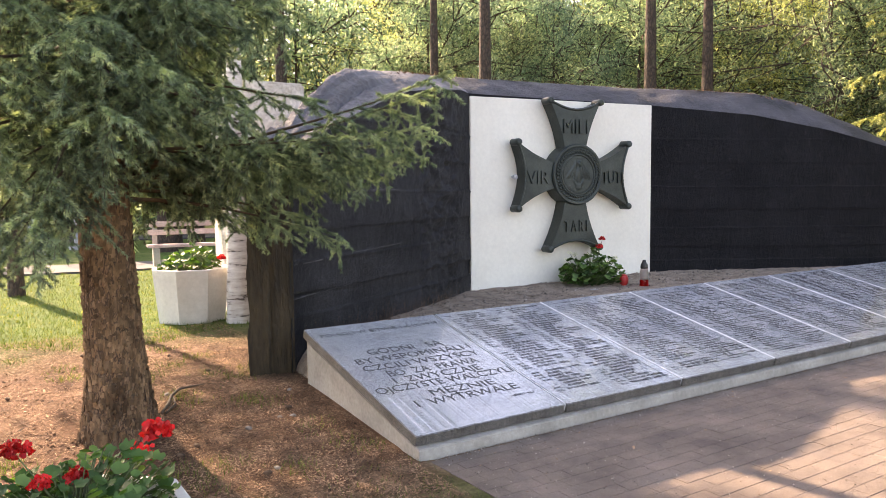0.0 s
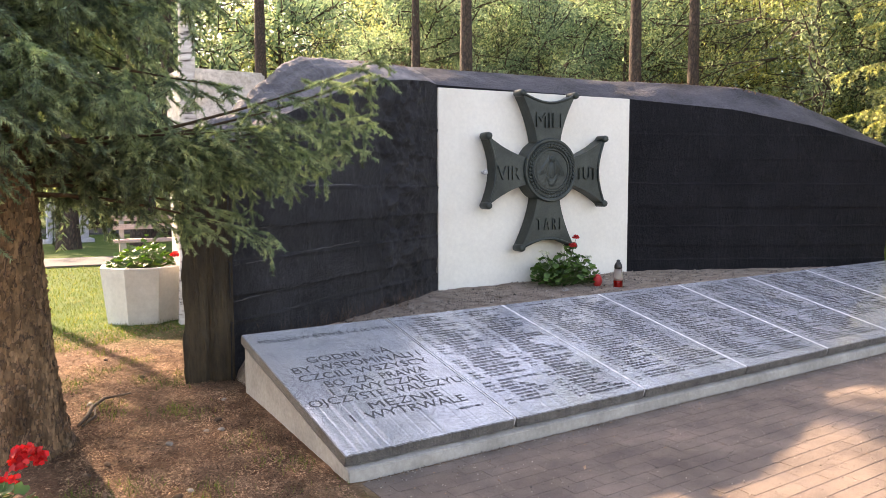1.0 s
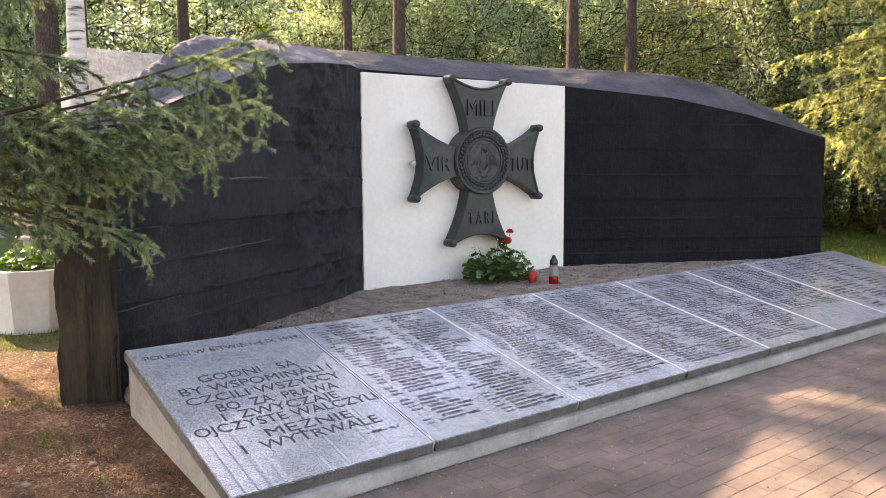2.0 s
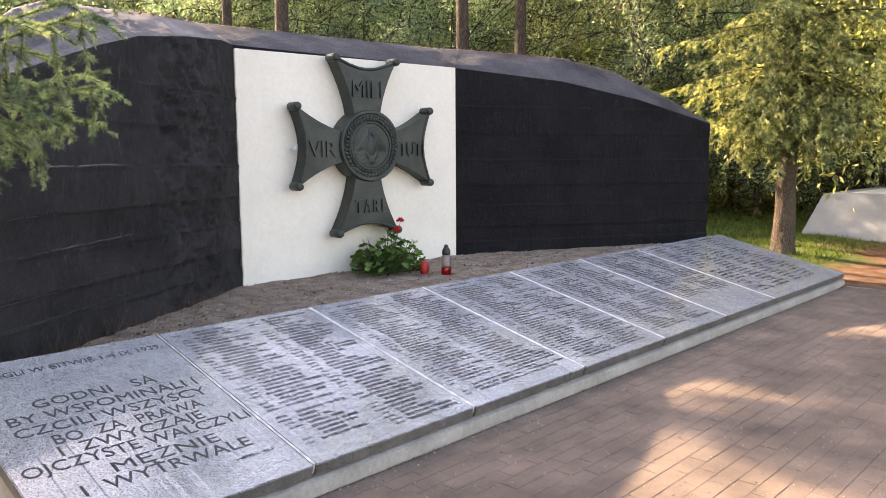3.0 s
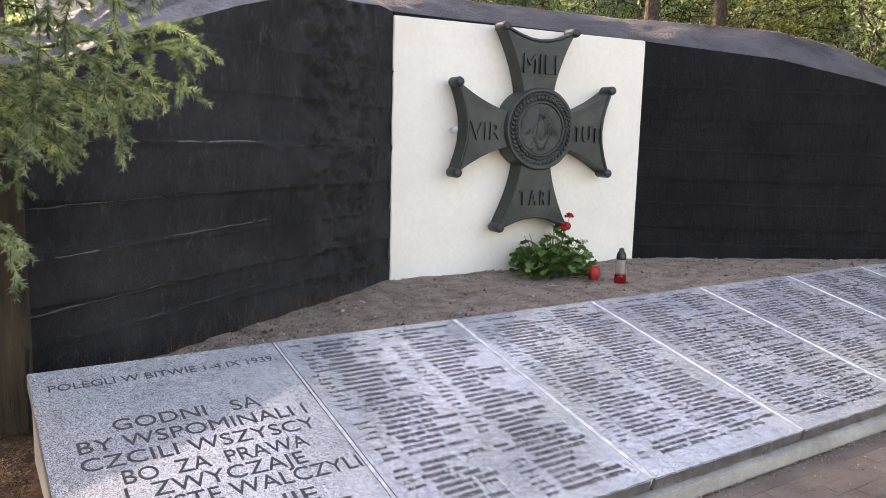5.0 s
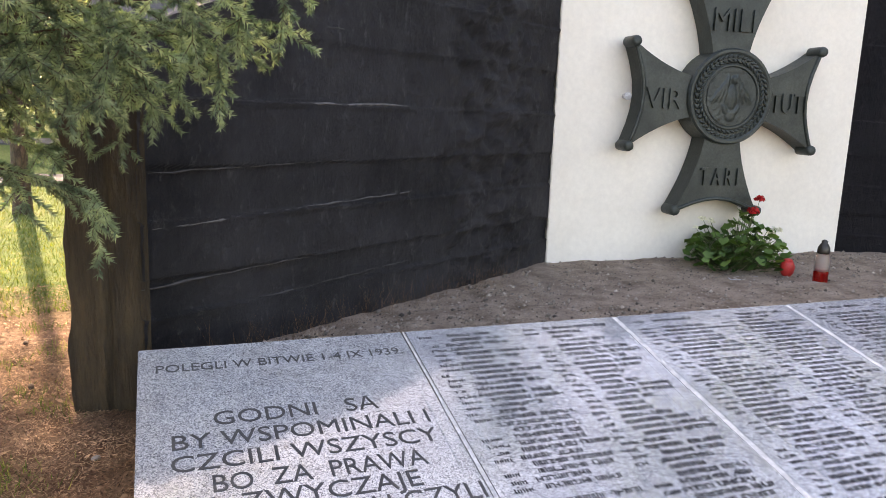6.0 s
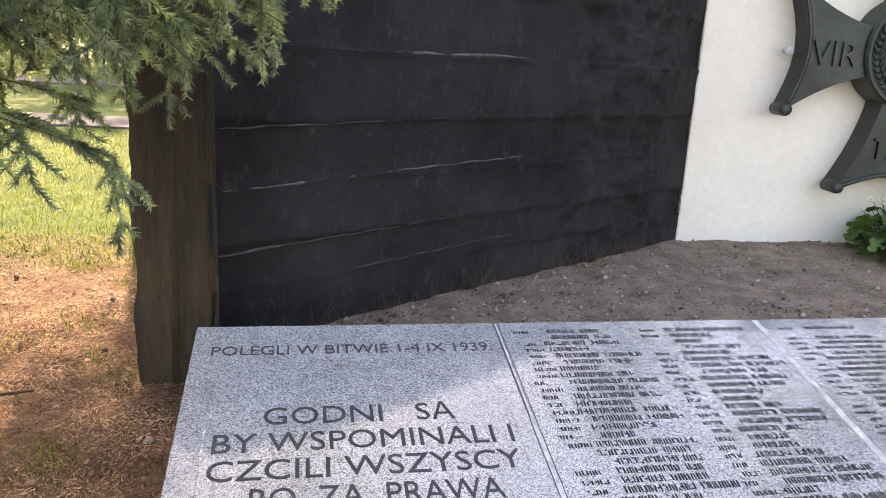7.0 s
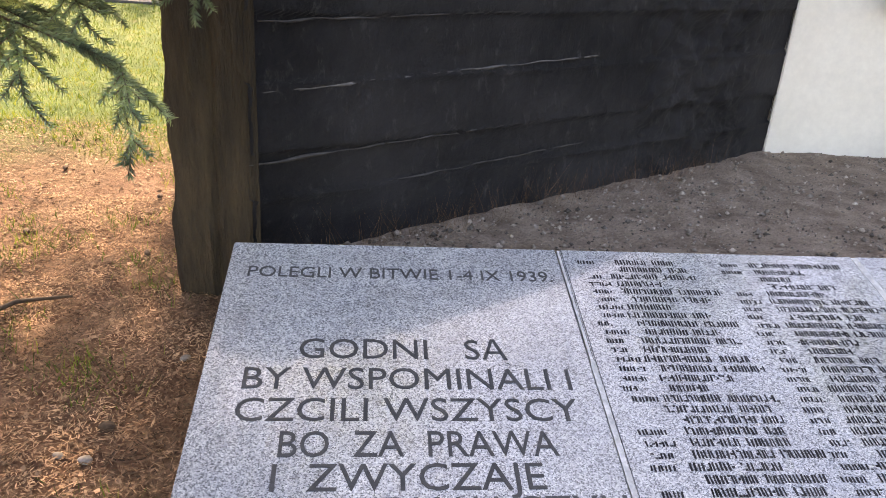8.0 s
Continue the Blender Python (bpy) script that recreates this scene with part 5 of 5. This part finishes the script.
for x, y in ((1.02, 4.33), (1.13, 4.42), (1.35, 3.9), (0.75, 3.85), (1.62, 5.9), (1.05, 6.1), (0.3, 5.9), (1.8, 4.75), (1.5, 6.6), (0.9, 7.0)):
    bm = bmesh.new()
    bmesh.ops.create_icosphere(bm, subdivisions=2, radius=0.017, matrix=Matrix.Diagonal((1.5, 0.8, 0.8, 1)))
    for q in bm.verts:
        q.co *= 1 + 0.25 * noise.noise(q.co * 160)
    o = part("fallen_cone", bm, M_CONE)
    o.matrix_world = pose(x, y, ground_height(x, y) + 0.014, 0, 0, 360 * rng.random())
    tagged(o, "small dark brown fallen cone on the litter", "cone", "fallen cones")
bm = bmesh.new()
tube(bm, [(1.08, 5.02, 0.125), (1.15, 5.14, 0.14), (1.2, 5.28, 0.155), (1.29, 5.41, 0.16), (1.46, 5.48, 0.15)], [0.009, 0.013, 0.011, 0.009, 0.005], 7)
tube(bm, [(1.10, 5.0, 0.125), (1.19, 5.13, 0.135), (1.21, 5.28, 0.15)], [0.007, 0.008, 0.006], 6)
tagged(part("stick", bm, M_TWIG, smooth=True), "crooked dark dead stick lying on the litter", "stick")


v, f = [], []
r = np.random.default_rng(31)
for k in range(900):
    x, y = r.uniform(2.25, 10.5), 3.62 - 3.2 * r.random() ** 1.8
    s = r.uniform(0.003, 0.009) * (2.2 if r.random() < 0.05 else 1)
    a = r.uniform(0, math.tau)
    d = np.array([math.cos(a), math.sin(a), 0.25]) * s
    w = np.array([-math.sin(a), math.cos(a), 0.35]) * s * r.uniform(0.25, 0.8)
    c = np.array([x, y, 0.004 + s * 0.2])
    n = len(v)
    v += [c - d, c + w, c + d, c - w]
    f.append((n, n + 1, n + 2, n + 3))
tagged(soup("paving_debris", v, f, M_LITTER), "small dry leaves and grit scattered on the paving", "debris", kind="stuff")

# ---- geraniums, planters, candles ----
def geranium_leaf(rng, c, size, tilt):
    """A round, lobed, slightly cupped leaf."""
    n = 11
    az = rng.uniform(0, math.tau)
    nrm = Vector((math.cos(az) * tilt, math.sin(az) * tilt, 1)).normalized()
    a = nrm.orthogonal().normalized()
    b = nrm.cross(a)
    vs = [np.array(c)]
    for k in range(n):
        t = k * math.tau / n
        r = size * (1 + 0.13 * math.cos(5 * t + az)) * (0.55 if k == 0 else 1)
        vs.append(np.array(Vector(c) + a * r * math.cos(t) + b * r * math.sin(t) + nrm * size * (0.22 + 0.1 * rng.normal())))
    return vs, [(0, k + 1, (k + 1) % n + 1) for k in range(n)]


def bloom(rng, c, size, count):
    v, f = [], []
    for _ in range(count):
        d = rng.normal(size=3)
        d[2] = abs(d[2]) * 0.8
        d /= np.linalg.norm(d)
        p = np.array(c) + d * size * rng.uniform(0.5, 1.15)
        lv, lf = geranium_leaf(rng, p, size * rng.uniform(0.15, 0.25), 1.5)
        lf = [tuple(i + len(v) for i in t) for t in lf]
        v += lv
        f += lf
    return v, f


def geranium(label, x, y, z, radius, height, leaves, leaf, heads, whites, seed):
    rng = np.random.default_rng(seed)
    plant = thing("geranium", label, "flower", (x, y, z))
    v, f, stalks = [], [], []
    for _ in range(leaves):
        a, r = rng.uniform(0, math.tau), radius * math.sqrt(rng.random())
        zz = height * (1 - 0.5 * (r / radius) ** 2) * rng.uniform(0.25, 1.12) * (1 + 0.22 * math.cos(a) + 0.15 * math.sin(3 * a))
        c = (r * math.cos(a), r * math.sin(a), zz)
        lv, lf = geranium_leaf(rng, c, leaf * rng.uniform(0.6, 1.2), 0.7)
        f += [tuple(i + len(v) for i in t) for t in lf]
        v += lv
        stalks.append((np.array([0.3 * c[0], 0.3 * c[1], 0]), np.array(c)))
    soup("foliage", v, f, M_GERANIUM, plant)
    for hx, hy, hz, s in heads:
        bv, bf = bloom(rng, (hx, hy, hz), s, 130)
        soup("flower_head", bv, bf, M_RED, plant, "bright red flower head")
        stalks.append((np.array([hx * 0.4, hy * 0.4, height * 0.5]), np.array([hx, hy, hz])))
    for hx, hy, hz, s in whites:
        bv, bf = bloom(rng, (hx, hy, hz), s, 46)
        soup("flower_head", bv, bf, M_WHITE_PETAL, plant, "small white flower head")
        stalks.append((np.array([hx * 0.4, hy * 0.4, height * 0.4]), np.array([hx, hy, hz])))
    sv, sf = prisms(stalks, 0.004, 0.0025)
    tagged(soup("stemwork", sv, sf, M_STALK, plant), kind="stuff")
    return plant


geranium("leafy geranium with red and white flowers below the panel", 6.36, 6.72, 0.335, 0.40, 0.34, 300, 0.038,
         [(0.13, -0.02, 0.44, 0.045), (0.22, 0.02, 0.53, 0.038)],
         [(-0.36, -0.05, 0.40, 0.035), (-0.31, -0.08, 0.385, 0.03), (-0.2, 0.05, 0.36, 0.022), (0.3, -0.1, 0.30, 0.045), (0.34, -0.12, 0.2, 0.035), (0.2, -0.15, 0.3, 0.03), (-0.38, 0.0, 0.33, 0.02), (0.26, -0.2, 0.17, 0.03)], 3)


def planter(label, x, y, z, r, h, turn):
    """An eight-sided concrete tub, narrower at the foot, hollow at the top and filled with earth."""
    tub = thing("planter", label, "planter", (x, y, z), turn)
    bm = bmesh.new()
    rings = []
    for rr, zz in ((0.84 * r, -0.02), (0.86 * r, 0.02), (0.99 * r, h - 0.03), (r, h - 0.008), (0.985 * r, h), (0.88 * r, h), (0.865 * r, h - 0.01), (0.85 * r, h - 0.07)):
        rings.append([bm.verts.new((rr * math.cos(k * math.tau / 8), rr * math.sin(k * math.tau / 8), zz)) for k in range(8)])
    for q, w in zip(rings, rings[1:]):
        for k in range(8):
            bm.faces.new((q[k], q[(k + 1) % 8], w[(k + 1) % 8], w[k]))
    bm.faces.new(rings[0][::-1])
    part("tub", bm, M_POT, tub)
    bm = bmesh.new()
    bm.faces.new([bm.verts.new((0.853 * r * math.cos(k * math.tau / 8), 0.853 * r * math.sin(k * math.tau / 8), h - 0.06)) for k in range(8)])
    bmesh.ops.poke(bm, faces=bm.faces[:])
    for q in bm.verts:
        if len(q.link_edges) > 4:
            q.co.z += 0.03
    part("earth", bm, M_SOIL, tub, "dark potting earth")
    return tub


planter("white painted eight-sided concrete planter on the lawn", 2.165, 8.39, 0.12, 0.415, 0.57, 10)
geranium("bushy yellow-green geranium with one red bloom in the planter", 2.165, 8.39, 0.64, 0.31, 0.24, 200, 0.034, [(0.30, -0.12, 0.13, 0.045)], [], 5)
planter("white painted eight-sided concrete planter under the spruce", 0.36, 3.05, 0.0, 0.40, 0.37, 22)
geranium("geranium with bright red heads and broad green leaves in the planter", 0.34, 3.08, 0.33, 0.36, 0.19, 420, 0.026,
         [(0.36, 0.3, 0.17, 0.06), (0.28, 0.22, 0.12, 0.05), (-0.15, 0.2, 0.22, 0.05), (-0.28, 0.05, 0.13, 0.042), (0.02, 0.02, 0.15, 0.04), (-0.1, -0.1, 0.19, 0.035)], [], 9)

bm = bmesh.new()
corners = [(6.03, 6.345, 0.349), (6.36, 6.265, 0.352), (6.39, 6.345, 0.354), (6.06, 6.425, 0.351)]
for p, q in zip(corners, corners[1:] + corners[:1]):
    tube(bm, [p, q], [0.0045, 0.0045], 6)
tagged(part("wire_frame", bm, M_JOINT_WHITE, smooth=True), "thin white wire frame lying on the bed soil", "frame")

lamp = thing("grave_candle", "tall grave candle in red and clear glass with dark metal lid", "candle", (6.60, 6.10, 0.345))
bm = bmesh.new()
lathe(bm, [(0.046, 0.0), (0.05, 0.008), (0.05, 0.09), (0.047, 0.10)], 20)
part("red_glass", bm, M_REDGLASS, lamp, "deep red glass foot", smooth=True)
bm = bmesh.new()
lathe(bm, [(0.036, 0.01), (0.036, 0.115)], 14)
part("wax", bm, M_WAX, lamp)
bm = bmesh.new()
lathe(bm, [(0.047, 0.101), (0.05, 0.12), (0.048, 0.19), (0.038, 0.225)], 20)
part("glass", bm, M_CLEAR, lamp, "pinkish frosted glass", smooth=True)
bm = bmesh.new()
lathe(bm, [(0.041, 0.226), (0.043, 0.24), (0.04, 0.27), (0.026, 0.295), (0.02, 0.3), (0.022, 0.315), (0.01, 0.325)], 18)
part("lid", bm, M_LID, lamp, smooth=True)
small = thing("votive_candle", "small round red glass candle beside the geranium", "candle", (6.52, 6.33, 0.345))
bm = bmesh.new()
lathe(bm, [(0.02, 0.0), (0.025, 0.01), (0.045, 0.04), (0.052, 0.075), (0.045, 0.11), (0.034, 0.13)], 16)
part("red_glass", bm, M_WAX, small, smooth=True)
bm = bmesh.new()
lathe(bm, [(0.035, 0.131), (0.03, 0.14), (0.008, 0.147)], 12)
part("lid", bm, M_WAX, small, smooth=True)
bm = bmesh.new()
box(bm, 6.13, 6.74, 6.388, 6.416, 0.335, 0.348, 0.003)
tagged(part("white_strip", bm, M_WHITE), "narrow white strip lying on the bed soil", "strip")

# ---- the gun on its plinth ----
plinth = thing("gun_plinth", "pale grey concrete plinth with sloping sides on the lawn", "plinth")
bm = bmesh.new()
low = [bm.verts.new(p) for p in ((15.25, 5.75, 0.02), (15.25, -1.2, 0.02), (20.4, -1.2, 0.02), (20.4, 5.75, 0.02))]
top = [bm.verts.new(p) for p in ((15.55, 5.45, 0.84), (15.55, -0.9, 0.84), (20.1, -0.9, 0.84), (20.1, 5.45, 0.84))]
for k in range(4):
    bm.faces.new((low[k], low[(k + 1) % 4], top[(k + 1) % 4], top[k]))
bm.faces.new(top)
bm.faces.new(low[::-1])
bmesh.ops.bevel(bm, geom=bm.edges[:], offset=0.02, segments=2, affect="EDGES")
part("body", bm, M_PLINTH, plinth)
bm = bmesh.new()
box(bm, 15.9, 19.8, -0.7, 5.1, 0.835, 0.85, 0.004)
part("top_screed", bm, M_POT, plinth, "pale top sheet")
gun = thing("field_gun", "old dark painted gun with long barrel on the plinth", "gun")
bm = bmesh.new()
tube(bm, [(17.9, 4.9, 1.14), (17.95, 4.55, 1.165)], [0.10, 0.10], 14)
tube(bm, [(17.96, 4.5, 1.168), (18.05, 3.9, 1.215), (18.3, 2.0, 1.36), (18.5, 0.6, 1.46)], [0.075, 0.075, 0.085, 0.1], 14)
part("barrel", bm, M_GUN, gun, smooth=True)
bm = bmesh.new()
box(bm, 17.75, 18.25, 3.9, 4.7, 0.83, 1.08, 0.04)
part("cradle", bm, M_GUN, gun)
bm = bmesh.new()
box(bm, 18.1, 18.9, -0.3, 1.2, 0.83, 1.6, 0.06)
part("carriage", bm, M_GUN, gun)

# ---- things far across the lawn ----
for x, y, w, h, t in ((1.35, 19.2, 0.75, 0.85, 8), (3.0, 20.2, 0.9, 0.95, 4)):
    st = thing("headstone", "pale bluish grey headstone on the lawn", "headstone", (x, y, 0.1), t, "headstones")
    bm = bmesh.new()
    box(bm, -w / 2, w / 2, -0.09, 0.09, 0.12, h, 0.03)
    part("stone", bm, M_STONE_GREY, st)
    bm = bmesh.new()
    box(bm, -w / 2 - 0.1, w / 2 + 0.1, -0.2, 0.2, -0.05, 0.12, 0.015)
    part("foot", bm, M_STONE_GREY, st)
bench = thing("bench", "wooden slatted bench with dark gaps beside the path", "bench", (3.6, 13.4, 0.13), -8)
for z, y in ((0.42, 0.0), (0.43, 0.12), (0.43, 0.24), (0.62, 0.33), (0.76, 0.36)):
    bm = bmesh.new()
    box(bm, -0.8, 0.8, y, y + 0.09 if z < 0.5 else y + 0.035, z, z + (0.035 if z < 0.5 else 0.09), 0.006)
    part("slat", bm, M_TIMBER, bench)
for x in (-0.65, 0.65):
    bm = bmesh.new()
    box(bm, x - 0.05, x + 0.05, 0.0, 0.36, -0.04, 0.415, 0.01)
    box(bm, x - 0.04, x + 0.04, 0.36, 0.40, 0.2, 0.85, 0.008)
    part("leg", bm, M_CONCRETE, bench)

# ---- paving blocks: the nearest as pieces of their own, the rest joined ----
PITCH_Y, PITCH_X = 0.10, 0.20


def paver_mesh():
    bm = bmesh.new()
    box(bm, 0.0010, PITCH_X - 0.0010, 0.0015, PITCH_Y - 0.0015, -0.05, 0.0)
    top_edges = [e for e in bm.edges if all(q.co.z > -0.001 for q in e.verts)]
    bmesh.ops.bevel(bm, geom=top_edges, offset=0.0015, segments=1, affect="EDGES")
    bmesh.ops.delete(bm, geom=[p for p in bm.faces if p.normal.z < -0.9], context="FACES")
    me = bpy.data.meshes.new("paver")
    bm.to_mesh(me)
    bm.free()
    me.materials.append(M_PAVER)
    return me


piece = paver_mesh()
pv = np.array([q.co for q in piece.vertices])
pf = [tuple(p.vertices) for p in piece.polygons]
rest_v, rest_f, made = [], [], 0
r = np.random.default_rng(12)
rows = int((PAVE_Y1 + 4.5) / PITCH_Y)
for j in range(rows):
    y = PAVE_Y1 - (j + 1) * PITCH_Y
    x = PAVE_X0 - (PITCH_X / 2 if j % 2 else 0)
    while x < PAVE_X1 - 0.05:
        at = (x, y, float(np.clip(r.normal(0, 0.0006), -0.0010, 0.0012)))
        tilt = r.normal(0, 0.002, 2)
        whole = PAVE_X0 - 0.01 < x and x + PITCH_X < PAVE_X1 + 0.02
        if whole and j < 14 and 3.0 < x < 8.2 and made < 300:
            o = new("paver", piece)
            o.parent = pavement
            o.matrix_basis = Matrix.Translation(at)
            made += 1
        else:
            q = pv.copy()
            q[:, 2] += q[:, 0] * tilt[0] + q[:, 1] * tilt[1]
            q = q + np.array(at)
            q[:, 0] = np.clip(q[:, 0], PAVE_X0, PAVE_X1)
            n = len(rest_v)
            rest_v += [tuple(c) for c in q]
            rest_f += [tuple(i + n for i in p) for p in pf]
        x += PITCH_X
me = bpy.data.meshes.new("paver_field")
me.from_pydata(rest_v, [], rest_f)
tagged(link_mesh("paver_field", me, M_PAVER_REST, pavement), kind="stuff")
